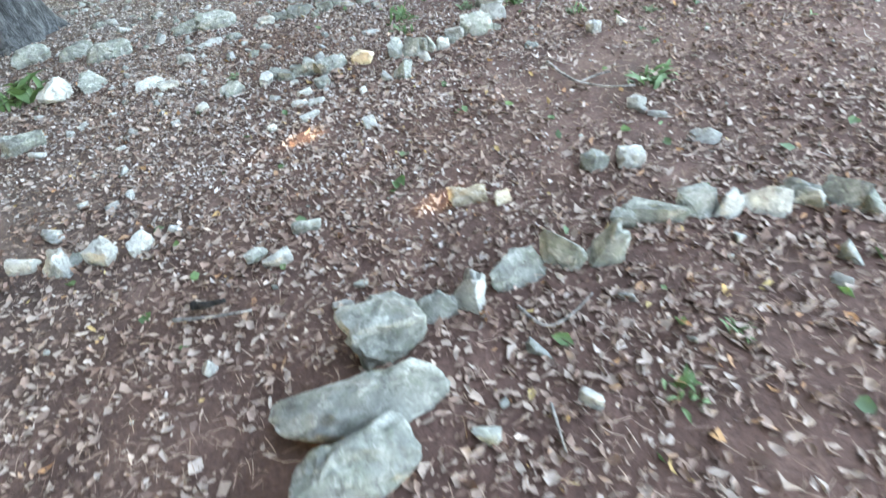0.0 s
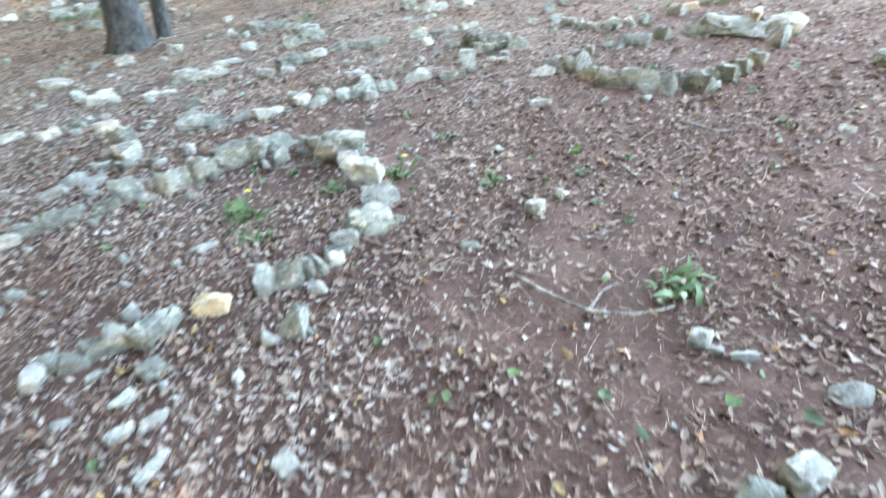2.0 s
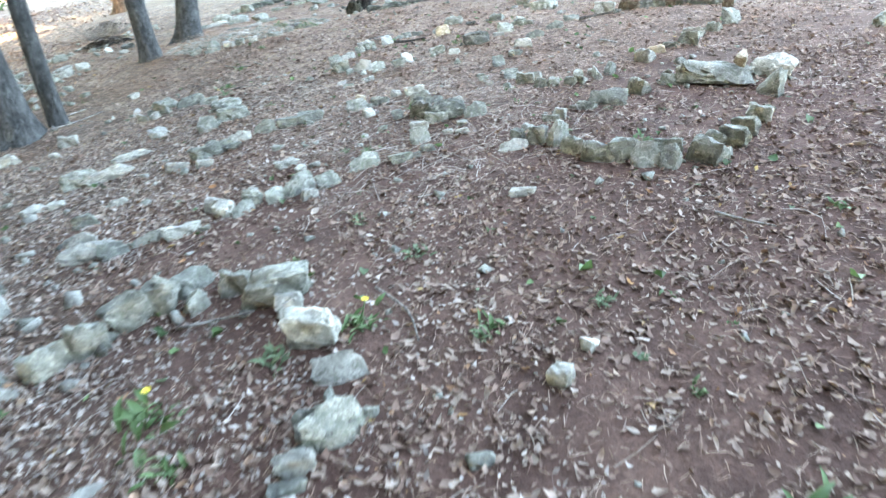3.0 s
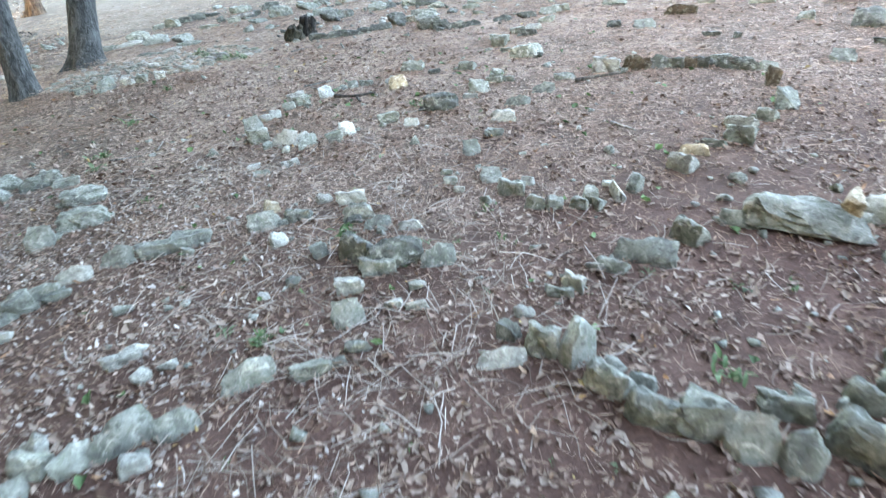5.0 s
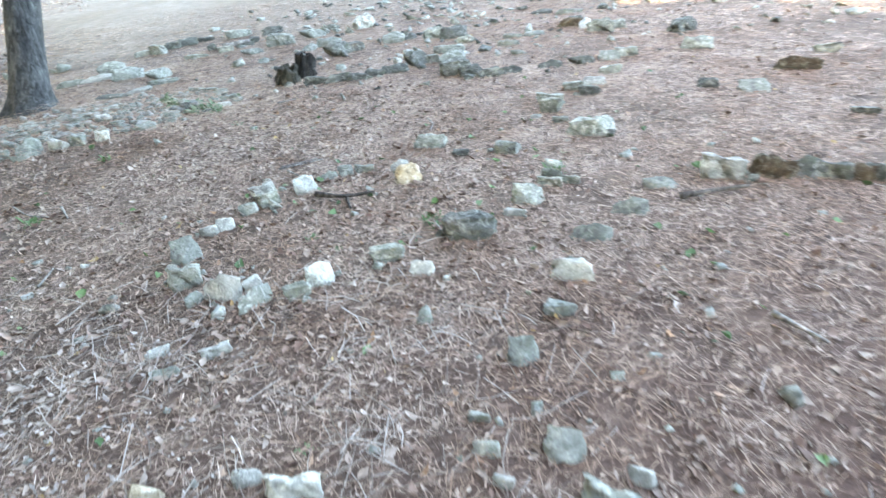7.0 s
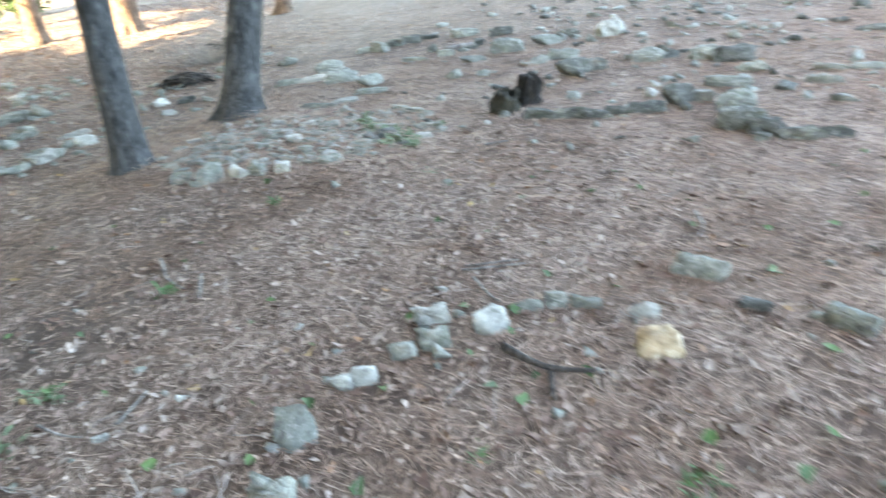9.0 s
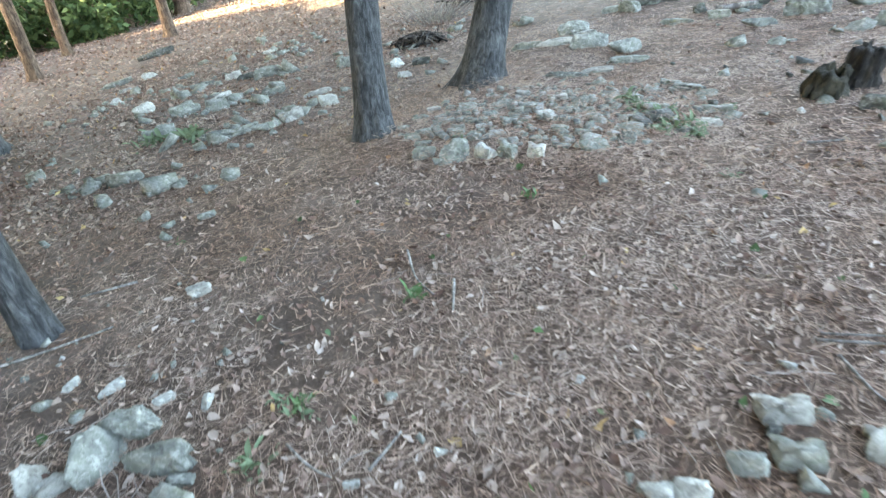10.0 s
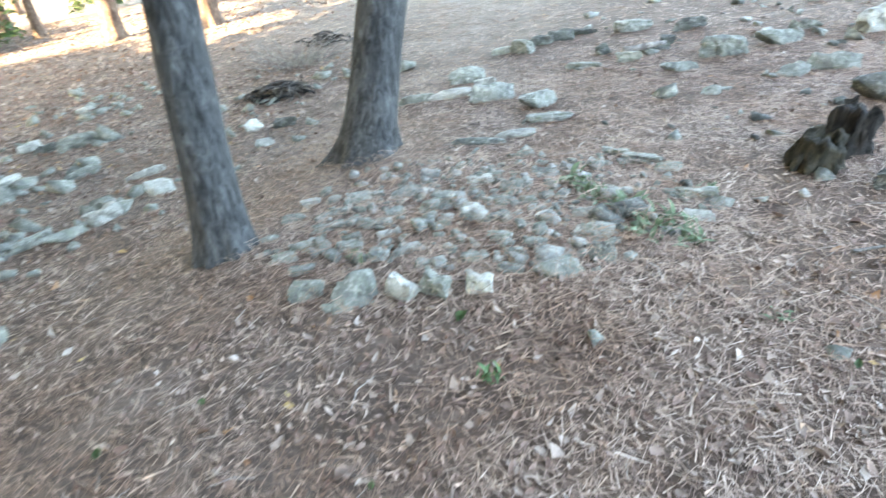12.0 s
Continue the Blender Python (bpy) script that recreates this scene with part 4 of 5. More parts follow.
stone_border(
    "low heap of broken stones at the pines' feet",
    [
        (-2.65, 10.74, 0.15, 0.08, 0.07, 30, "g"), (-2.40, 10.69, 0.18, 0.15, 0.13, 24, "g"), (-2.21, 10.77, 0.14, 0.09, 0.08, 19, "w"), (-2.06, 10.80, 0.14, 0.09, 0.08, 14, "g"),
        (-1.88, 10.82, 0.11, 0.08, 0.08, 9, "w"), (-1.77, 10.97, 0.11, 0.06, 0.03, 5, "g"), (-1.77, 11.09, 0.11, 0.06, 0.03, 5, "g"), (-1.55, 10.97, 0.16, 0.09, 0.05, -1, "g"),
        (-1.39, 11.09, 0.11, 0.09, 0.05, -5, "g"), (-1.44, 11.31, 0.17, 0.08, 0.05, -3, "g"), (-1.46, 11.51, 0.15, 0.06, 0.03, -3, "g"), (-1.68, 11.46, 0.09, 0.06, 0.03, 2, "w"),
        (-2.27, 11.11, 0.13, 0.05, 0.03, 17, "w"), (-2.09, 11.88, 0.14, 0.07, 0.04, 10, "w"),
    ],
    [
        (-2.43, 12.02, 0.11, 0.08, 0.04, 15, "w"), (-2.23, 11.62, 0.13, 0.09, 0.05, 13, "g"), (-2.50, 11.73, 0.17, 0.08, 0.04, 18, "g"), (-2.03, 11.45, 0.11, 0.08, 0.05, 10, "w"),
        (-1.90, 11.77, 0.12, 0.09, 0.05, 6, "g"), (-2.77, 11.69, 0.16, 0.07, 0.04, 23, "g"), (-2.54, 11.35, 0.16, 0.06, 0.03, 21, "g"), (-2.81, 11.33, 0.16, 0.06, 0.03, 27, "g"),
        (-3.09, 11.45, 0.14, 0.06, 0.03, 30, "g"), (-2.82, 11.16, 0.13, 0.06, 0.03, 29, "g"), (-2.91, 11.01, 0.12, 0.06, 0.03, 32, "g"), (-2.77, 10.93, 0.12, 0.06, 0.03, 30, "g"),
        (-2.59, 11.11, 0.12, 0.07, 0.04, 24, "g"), (-2.41, 11.04, 0.09, 0.08, 0.04, 21, "g"),
    ],
    [
        (-1.96, 11.03, 0.08, 0.05, 0.03, 10, "g"), (-2.18, 11.35, 0.09, 0.04, 0.02, 14, "g"), (-1.88, 11.42, 0.12, 0.05, 0.03, 7, "g"), (-1.86, 11.22, 0.11, 0.05, 0.03, 7, "g"),
        (-1.32, 11.76, 0.13, 0.06, 0.03, -5, "g"), (-1.19, 12.19, 0.21, 0.08, 0.04, -7, "g"), (-1.34, 12.31, 0.15, 0.06, 0.03, -4, "g"), (-1.06, 12.07, 0.13, 0.06, 0.04, -9, "g"),
        (-0.95, 11.73, 0.18, 0.07, 0.04, -13, "g"), (-0.87, 11.63, 0.12, 0.08, 0.04, -15, "g"), (-0.96, 11.50, 0.14, 0.05, 0.03, -13, "w"), (-1.09, 11.33, 0.13, 0.04, 0.02, -11, "g"),
        (-1.71, 11.99, 0.14, 0.05, 0.03, 2, "g"), (-2.24, 12.60, 0.33, 0.07, 0.04, 10, "g"),
    ],
    [
        (-2.00, 12.70, 0.25, 0.07, 0.04, 6, "w"), (-1.80, 13.03, 0.30, 0.09, 0.05, 3, "g"), (-3.08, 11.66, 0.11, 0.06, 0.03, 28, "w"), (-2.47, 11.48, 0.11, 0.05, 0.03, 19, "g"),
        (-2.27, 11.35, 0.09, 0.04, 0.02, 16, "g"), (-2.06, 11.24, 0.08, 0.04, 0.02, 11, "g"), (-2.16, 10.98, 0.09, 0.04, 0.02, 15, "g"), (-1.69, 11.18, 0.10, 0.05, 0.03, 3, "g"),
        (-2.83, 11.52, 0.11, 0.05, 0.03, 25, "g"), (-3.10, 11.20, 0.09, 0.04, 0.02, 33, "g"), (-1.78, 11.62, 0.11, 0.05, 0.03, 4, "g"), (-2.45, 11.24, 0.08, 0.04, 0.02, 20, "w"),
    ],
)
stone_border(
    "row of grey stones at the pine's foot",
    [
        (-2.59, 8.18, 0.20, 0.14, 0.12, 75, "g"), (-2.75, 8.01, 0.11, 0.09, 0.08, 81, "w"), (-2.64, 8.03, 0.10, 0.06, 0.05, 80, "w"), (-3.13, 8.39, 0.08, 0.03, 0.03, -83, "w"),
        (-2.91, 8.44, 0.11, 0.04, 0.03, 70, "w"), (-2.61, 8.49, 0.08, 0.03, 0.03, 68, "w"), (-2.41, 8.54, 0.08, 0.04, 0.03, -61, "w"),
    ],
)
loose_stones(
    [
        (-1.17, 15.83, 0.36, 0.13, 0.11, 7, "g"), (-0.48, 14.42, 0.37, 0.17, 0.16, 4, "g"), (-0.64, 15.57, 0.30, 0.12, 0.11, 4, "d"), (-0.02, 14.60, 0.34, 0.12, 0.11, 0, "g"),
        (0.73, 14.74, 0.31, 0.21, 0.19, -5, "w"), (0.97, 13.36, 0.26, 0.14, 0.13, -9, "g"), (1.19, 13.40, 0.16, 0.09, 0.08, -10, "d"), (1.47, 13.22, 0.25, 0.14, 0.13, -13, "g"),
        (1.69, 13.06, 0.32, 0.15, 0.14, -15, "d"), (1.73, 12.64, 0.23, 0.09, 0.08, -17, "g"), (2.09, 12.13, 0.21, 0.07, 0.06, -22, "g"), (2.27, 12.48, 0.21, 0.06, 0.05, -22, "g"),
        (2.51, 12.40, 0.22, 0.06, 0.05, -25, "g"), (3.02, 12.54, 0.27, 0.06, 0.10, -28, "b"),
    ],
    "on the far slope",
)
loose_stones(
    [
        (3.13, 12.35, 0.16, 0.12, 0.11, -30, "w"), (3.21, 12.11, 0.30, 0.14, 0.13, -32, "g"), (3.42, 12.13, 0.20, 0.10, 0.09, -33, "g"), (3.39, 13.43, 0.31, 0.07, 0.06, -27, "g"),
        (3.12, 13.73, 0.26, 0.06, 0.06, -25, "d"), (-2.70, 14.28, 0.31, 0.15, 0.13, 20, "g"), (-2.34, 13.64, 0.35, 0.13, 0.12, 19, "g"), (-1.92, 13.37, 0.27, 0.13, 0.11, 16, "g"),
        (3.72, 9.66, 0.30, 0.06, 0.10, -41, "b"), (3.08, 9.33, 0.21, 0.09, 0.08, -38, "g"), (2.88, 9.60, 0.16, 0.07, 0.07, -35, "d"), (4.49, 8.06, 0.24, 0.17, 0.15, -57, "d"),
        (3.53, 7.36, 0.17, 0.08, 0.08, -57, "g"), (4.35, 8.60, 0.16, 0.09, 0.08, -52, "g"),
    ],
    "on the far slope",
)
loose_stones(
    [
        (5.17, 8.93, 0.34, 0.10, 0.09, -54, "d"), (5.44, 8.52, 0.33, 0.08, 0.07, -58, "d"), (4.60, 9.47, 0.24, 0.09, 0.08, -47, "g"), (4.35, 7.27, 0.17, 0.06, 0.05, -63, "d"),
        (3.49, 6.88, 0.11, 0.05, 0.04, -62, "g"), (4.14, 7.56, 0.16, 0.04, 0.04, -59, "d"), (4.94, 7.64, 0.19, 0.12, 0.10, -62, "g"), (3.30, 8.58, 0.15, 0.05, 0.04, -45, "d"),
        (3.41, 8.38, 0.07, 0.06, 0.05, -47, "d"), (3.53, 10.73, 0.26, 0.11, 0.10, -34, "g"), (2.88, 10.89, 0.19, 0.09, 0.08, -29, "g"), (4.25, 9.94, 0.19, 0.08, 0.07, -42, "g"),
    ],
    "on the far slope",
)
stone_border(
    "rough row of grey rocks behind the pines",
    [
        (-2.48, 14.07, 0.18, 0.07, 0.07, 12, "w"), (-2.74, 13.78, 0.35, 0.08, 0.07, 14, "w"), (-3.03, 13.74, 0.31, 0.08, 0.07, 17, "g"),
    ],
)
loose_stones(
    [
        (-7.34, 11.86, 0.23, 0.12, 0.11, 58, "w"), (-8.43, 12.18, 0.18, 0.09, 0.08, 85, "w"), (-6.53, 11.84, 0.31, 0.12, 0.11, 54, "g"), (-6.10, 11.94, 0.25, 0.09, 0.08, 51, "g"),
        (-6.08, 11.12, 0.32, 0.12, 0.11, 57, "g"), (-5.24, 11.18, 0.31, 0.07, 0.06, 51, "g"), (-4.99, 11.30, 0.26, 0.07, 0.07, 49, "g"), (-4.76, 11.37, 0.25, 0.07, 0.06, 46, "g"),
        (-4.68, 11.64, 0.21, 0.11, 0.10, 63, "w"), (-4.53, 12.07, 0.17, 0.11, 0.10, 39, "w"), (-4.98, 12.40, 0.30, 0.06, 0.06, 40, "w"), (-5.70, 12.43, 0.32, 0.08, 0.07, 45, "g"),
        (-6.41, 12.30, 0.25, 0.08, 0.07, 74, "w"), (-7.21, 13.25, 0.22, 0.09, 0.08, 49, "w"),
    ],
    "below the pines",
)
loose_stones(
    [
        (-6.88, 13.16, 0.23, 0.09, 0.08, 47, "d"), (-6.52, 13.25, 0.37, 0.14, 0.13, 45, "g"), (-5.41, 13.55, 0.26, 0.13, 0.12, 37, "g"), (-7.75, 14.56, 0.17, 0.07, 0.06, 45, "w"),
        (-9.58, 13.59, 0.32, 0.10, 0.09, -88, "w"), (-9.84, 13.12, 0.50, 0.08, 0.07, 59, "g"), (-9.18, 12.84, 0.17, 0.05, 0.05, 59, "w"), (-7.45, 12.90, 0.30, 0.06, 0.06, 52, "g"),
        (-8.37, 13.36, 0.25, 0.05, 0.05, 53, "g"), (-11.38, 15.11, 0.65, 0.13, 0.12, 55, "d"), (-4.52, 13.37, 0.16, 0.10, 0.09, 31, "w"), (-4.21, 13.40, 0.20, 0.08, 0.08, 29, "d"),
        (-4.15, 12.93, 0.15, 0.06, 0.05, 31, "w"),
    ],
    "below the pines",
)
loose_stones(
    [
        (-2.53, 15.32, 0.22, 0.08, 0.07, 10, "g"), (-2.30, 15.30, 0.22, 0.15, 0.13, 8, "g"), (-2.15, 15.55, 0.25, 0.10, 0.09, 7, "d"), (-1.94, 15.70, 0.28, 0.11, 0.10, 5, "d"),
        (-1.68, 15.88, 0.23, 0.06, 0.05, 3, "d"), (-1.24, 14.46, 0.20, 0.09, 0.08, 0, "g"), (-1.00, 14.79, 0.25, 0.06, 0.05, -2, "d"), (-0.88, 15.01, 0.13, 0.09, 0.08, -3, "d"),
        (-1.62, 14.41, 0.30, 0.06, 0.05, 3, "g"), (-0.85, 14.02, 0.27, 0.08, 0.07, -4, "g"), (-0.68, 13.40, 0.12, 0.07, 0.06, -6, "g"),
    ],
    "on the far slope",
)
loose_stones(
    [
        (-3.68, 3.74, 0.28, 0.11, 0.09, 44, "g"), (-3.48, 3.84, 0.28, 0.14, 0.11, 41, "g"), (-3.50, 1.92, 0.21, 0.14, 0.10, 62, "g"), (-3.88, 2.53, 0.23, 0.15, 0.11, 57, "w"),
        (-3.73, 2.70, 0.19, 0.15, 0.10, 55, "g"), (-4.94, 3.19, 0.27, 0.15, 0.12, 58, "g"), (-4.09, 3.24, 0.30, 0.18, 0.13, 52, "g"), (-4.51, 3.28, 0.26, 0.14, 0.11, 54, "g"),
        (-3.35, 7.42, 0.09, 0.06, 0.04, 23, "w"), (-3.77, 7.47, 0.20, 0.11, 0.08, 27, "w"), (-3.34, 7.73, 0.16, 0.13, 0.09, 22, "w"),
    ],
    "on stony ground",
)
loose_stones(
    [
        (1.93, 4.32, 0.19, 0.11, 0.08, -48, "g"), (2.18, 4.50, 0.18, 0.13, 0.09, -49, "g"), (1.98, 4.56, 0.16, 0.14, 0.09, -46, "g"), (2.41, 4.61, 0.18, 0.26, 0.12, -50, "g"),
        (3.43, 5.76, 0.28, 0.15, 0.12, -48, "g"), (3.19, 5.88, 0.24, 0.15, 0.11, -45, "g"), (3.84, 11.46, 0.28, 0.19, 0.14, -33, "d"), (-0.11, 13.70, 0.17, 0.14, 0.09, -14, "g"),
        (0.16, 13.76, 0.31, 0.13, 0.10, -17, "g"),
    ],
    "on the far slope",
)


def mossy_slab():
    bm = rock_mesh(305, level=4)
    for v in bm.verts:
        q = Vector((v.co.x * 1.4, v.co.y * 0.5, v.co.z * 0.4))
        lump = 0.12 * noise.noise(q * 3.5) + 0.07 * noise.noise(q * 8 + Vector((4, 0, 0))) + 0.04 * noise.noise(q * 19)
        v.co = q * (1 + lump) + Vector((0, 0.08 * noise.noise(Vector((q.x * 2.3, 0, 1))), 0.05 * noise.noise(Vector((q.x * 3.1, 5, 0)))))
    ob = new("stone_slab", mesh_of("stone_slab", bm, STONE["g"], True, 30))
    ob.matrix_basis = pose(1.53, 5.59, ground_z(1.53, 5.59) + 0.055, -4, -7, -51) @ Matrix.Diagonal((0.37, 0.4, 0.42, 1))
    tagged(ob, "long grey mossy limestone slab lying at the ring's edge", "stone slab")
    top = new("loose_stone", ROCKS["c"][2])
    top.matrix_basis = pose(1.635, 5.47, ground_z(1.635, 5.47) + 0.155, 4, -8, 20) @ Matrix.Diagonal((0.13, 0.10, 0.085, 1))
    tagged(top, "orange-cream limestone lump resting on the mossy slab", "stone", "loose stones")


mossy_slab()


# ---- old stumps ----
def stump(x, y, size, seed, label, tallness, mat):
    """A rotten hollow stump: a ragged ring of charred wood, higher on one side, with root lobes."""
    ob = new("tree_stump")
    ob.location = on_ground(x, y)
    tagged(ob, label, "tree stump")
    bm = bmesh.new()
    sides, rows = 34, []
    for wall, levels in ((1.0, 9), (0.58, 6)):
        for k in range(levels):
            u = k / (levels - 1)
            u = u if wall == 1.0 else 1 - u
            row = []
            for a in range(sides):
                ang = 2 * math.pi * a / sides
                c, s = math.cos(ang), math.sin(ang)
                tall = size * tallness * (0.8 + 0.3 * noise.noise(Vector((c * 1.1, s * 1.1, seed))) + 0.24 * noise.noise(Vector((c * 4, s * 4, seed))))
                r = size * 0.42 * wall * (1 + 0.45 * (1 - u) ** 2 * wall * (0.6 + noise.noise(Vector((c * 2.2, s * 2.2, seed + 4)))))
                r *= 1 + 0.34 * noise.noise(Vector((c * 3.4, s * 3.4, u * 2 + seed))) + 0.2 * noise.noise(Vector((c * 9, s * 9, u * 3 + seed)))
                z = u * max(tall, 0.05) - 0.04 if wall == 1.0 else u * max(tall, 0.05) * 0.98 - 0.02
                row.append(bm.verts.new((c * r, s * r, z)))
            rows.append(row)
    for p, q in zip(rows, rows[1:]):
        for a in range(sides):
            bm.faces.new((p[a], p[(a + 1) % sides], q[(a + 1) % sides], q[a]))
    bm.faces.new(rows[-1])
    part("stump_wall", mesh_of("stump_wall", bm, mat), ob)
    for k in range(4):
        ang = k * 1.6 + seed
        d = Vector((math.cos(ang), math.sin(ang), 0))
        line = smooth_line([d * size * 0.35 + Vector((0, 0, size * 0.25)), d * size * 0.46 + Vector((0, 0, 0.04)), d * size * 0.56 + Vector((0, 0, -0.05))])
        part("root", mesh_of("root", tube(line, [size * 0.11 * (1 - 0.6 * i / len(line)) for i in range(len(line))], 10, 0.4), mat), ob)


stump(-0.35, 12.06, 0.25, 2.0, "brown mossy rotten tree stump at the ring's corner", 1.0, ROTTEN)
stump(-0.17, 12.27, 0.25, 6.0, "black jagged rotten stump beside a browner one", 1.3, CHARRED)


def brush_pile(x, y, wide, seed, count=150):
    rng = random.Random(seed)
    ob = new("brush_pile")
    ob.location = on_ground(x, y)
    tagged(ob, "dark heap of dead roots and brushwood on the slope", "brush pile")
    for k in range(count):
        a, r = rng.uniform(0, 6.28), wide * rng.uniform(0, 0.8)
        p = Vector((math.cos(a) * r, math.sin(a) * r * 0.6, math.cos(a) * r * SLOPE + rng.uniform(0.0, 0.16) * (1 - r / wide)))
        d = Vector((rng.gauss(0, 1), rng.gauss(0, 1), rng.gauss(0, 0.2))).normalized() * rng.uniform(0.05, 0.17)
        line = smooth_line([p - d, p + Vector((rng.uniform(-0.05, 0.05), rng.uniform(-0.05, 0.05), 0.04)), p + d], 3)
        rr = rng.uniform(0.006, 0.022)
        part("dead_branch", mesh_of("dead_branch", tube(line, [rr * (1 - 0.5 * i / len(line)) for i in range(len(line))], 5, 0.3), DARK_STICK if rng.random() < 0.6 else CHARRED), ob)


def dead_bush(x, y, wide, tall, seed, count=150):
    """A leafless thicket: thin crooked stems fanning out of one foot."""
    rng = random.Random(seed)
    ob = new("dead_bush")
    ob.location = on_ground(x, y)
    tagged(ob, "leafless grey-brown thicket of thin dead stems", "bush")
    for k in range(count):
        a, r, h = rng.uniform(0, 6.28), wide * rng.uniform(0.1, 1.0), tall * rng.uniform(0.35, 1.0)
        foot = Vector((math.cos(a) * r * 0.45, math.sin(a) * r * 0.35, math.cos(a) * r * 0.45 * SLOPE - 0.03))
        tip = foot + Vector((math.cos(a) * r * 0.6 + rng.gauss(0, 0.1), math.sin(a) * r * 0.6 + rng.gauss(0, 0.1), h))
        mid = foot.lerp(tip, 0.5) + Vector((rng.gauss(0, 0.05), rng.gauss(0, 0.05), rng.gauss(0.02, 0.03)))
        line = smooth_line([foot, mid, tip], 3)
        rr = rng.uniform(0.003, 0.007)
        part("stem", mesh_of("stem", tube(line, [rr * (1 - 0.7 * i / len(line)) for i in range(len(line))], 4, 0.2), STICK), ob)


dead_bush(-5.35, 15.9, 0.85, 0.42, 4)
brush_pile(-4.85, 14.45, 0.5, 3)
brush_pile(-5.6, 17.2, 0.6, 8, 40)


# ---- sticks ----
def stick(label, points, radius=0.011, fork=None, mat=None):
    line = smooth_line([on_ground(x, y, radius * 1.6 + 0.016) for x, y in points])
    base = line[0].copy()
    line = [p - base for p in line]
    n = len(line)
    bm = tube(line, [radius * (1 - 0.55 * i / n) for i in range(n)], 7, 0.35)
    ob = new("fallen_stick", mesh_of("fallen_stick", bm, mat or STICK))
    ob.location = base
    tagged(ob, label, "stick", "fallen sticks")
    if fork:
        side = smooth_line([on_ground(x, y, radius + 0.012) - base for x, y in fork])
        part("side_branch", mesh_of("side_branch", tube(side, [radius * 0.7 * (1 - 0.4 * i / len(side)) for i in range(len(side))], 6, 0.3), mat or STICK), ob)


stick("grey curved fallen branch lying on leaf litter", ((-0.61, 2.94), (-0.52, 2.82), (-0.41, 2.70), (-0.26, 2.65), (-0.14, 2.66)), 0.0095, ((-0.41, 2.71), (-0.33, 2.80), (-0.27, 2.83)))
stick("thin grey-brown fallen stick on bare soil", ((0.52, 4.06), (0.59, 3.94), (0.65, 3.86)), 0.009)
stick("thin bent brown twig among dry leaves", ((-0.36, 1.15), (-0.27, 1.09), (-0.21, 1.13), (-0.15, 1.25)), 0.006)
stick("grey straight fallen stick among dry leaves", ((-1.50, 0.88), (-1.36, 0.92), (-1.23, 0.97)), 0.008)
stick("short black charred stub of branch beside a grey stick", ((-1.46, 0.945), (-1.41, 0.955), (-1.35, 0.985)), 0.018, None, CHARRED)
stick("forked fallen branch on pine needles, coloured dark for its shadow", ((-0.17, 8.93), (-0.01, 8.82), (0.17, 8.80)), 0.017, ((0.01, 8.81), (0.02, 8.67)), FORK_WOOD)
stick("long pale fallen stick by the pine's root", ((-3.66, 8.22), (-3.50, 8.48), (-3.32, 8.73)), 0.009)
stick("thin pale twig on pine needles", ((-0.34, 9.45), (-0.26, 9.32), (-0.20, 9.26)), 0.006)
stick("bent pale twig on pine needles", ((-2.15, 9.68), (-1.99, 9.49), (-1.83, 9.38)), 0.007)
stick("short dark twig on pine needles", ((-1.79, 9.50), (-1.69, 9.30)), 0.009)
stick("thin pale twig lying in straw", ((-1.93, 8.49), (-1.80, 8.45), (-1.69, 8.44)), 0.006)
stick("short pale twig lying in straw", ((-1.59, 8.51), (-1.57, 8.68)), 0.007)
stick("long thin pale twig on pine needles", ((-0.39, 9.55), (-0.14, 9.62)), 0.005)
stick("dark fallen branch inside a stone ring", ((1.63, 7.98), (1.79, 7.95), (1.97, 7.92)), 0.017, None, DARK_STICK)
stick("pale bleached twig on pine needles", ((-0.45, 11.16), (-0.28, 11.22)), 0.008)
stick("bleached white stick at the pine's foot", ((-3.60, 9.07), (-3.83, 8.86)), 0.009)
stick("curved pale twig in dry straw", ((0.75, 10.04), (0.76, 9.9), (0.71, 9.78)), 0.007)
stick("short grey stick inside a stone ring", ((1.42, 7.05), (1.47, 6.85)), 0.012)
stick("thin bleached twig among dry leaves", ((-0.20, 0.84), (-0.14, 0.71)), 0.004)
stick("dark weathered log on the far slope", ((-1.29, 14.59), (-0.92, 14.74)), 0.035)
stick("bleached thin stick on pine needles", ((-0.40, 9.51), (-0.10, 9.58)), 0.006)
stick("grey bent twig at the ring's end", ((-0.94, 4.19), (-0.84, 3.97), (-0.83, 3.78)), 0.006)
stick("pale fallen stick within the stone ring", ((-1.77, 4.26), (-1.45, 4.23)), 0.008)


# ---- weeds ----
def weed_leaf(mat, seed):
    """A folded, arching leaf about 1 long."""
    rng = random.Random(seed)
    rows, verts, faces = 5, [], []
    for k in range(rows + 1):
        u = k / rows
        wide = 0.125 * math.sin(math.pi * min(u * 0.92 + 0.08, 1)) ** 0.8
        up = 0.75 * u - 0.62 * u * u
        tw = rng.uniform(-0.02, 0.02)
        verts += [(u, -wide, up + wide * 0.35 + tw), (u, 0, up), (u, wide, up + wide * 0.35 - tw)]
    for k in range(rows):
        for s in (0, 1):
            i = k * 3 + s
            faces.append((i, i + 1, i + 4, i + 3))
    return mesh_from("leaf", verts, faces, mat, True)


LEAVES = {"fresh": [weed_leaf(GREEN, k) for k in range(4)], "dusty": [weed_leaf(MOSSY, 9 + k) for k in range(4)]}


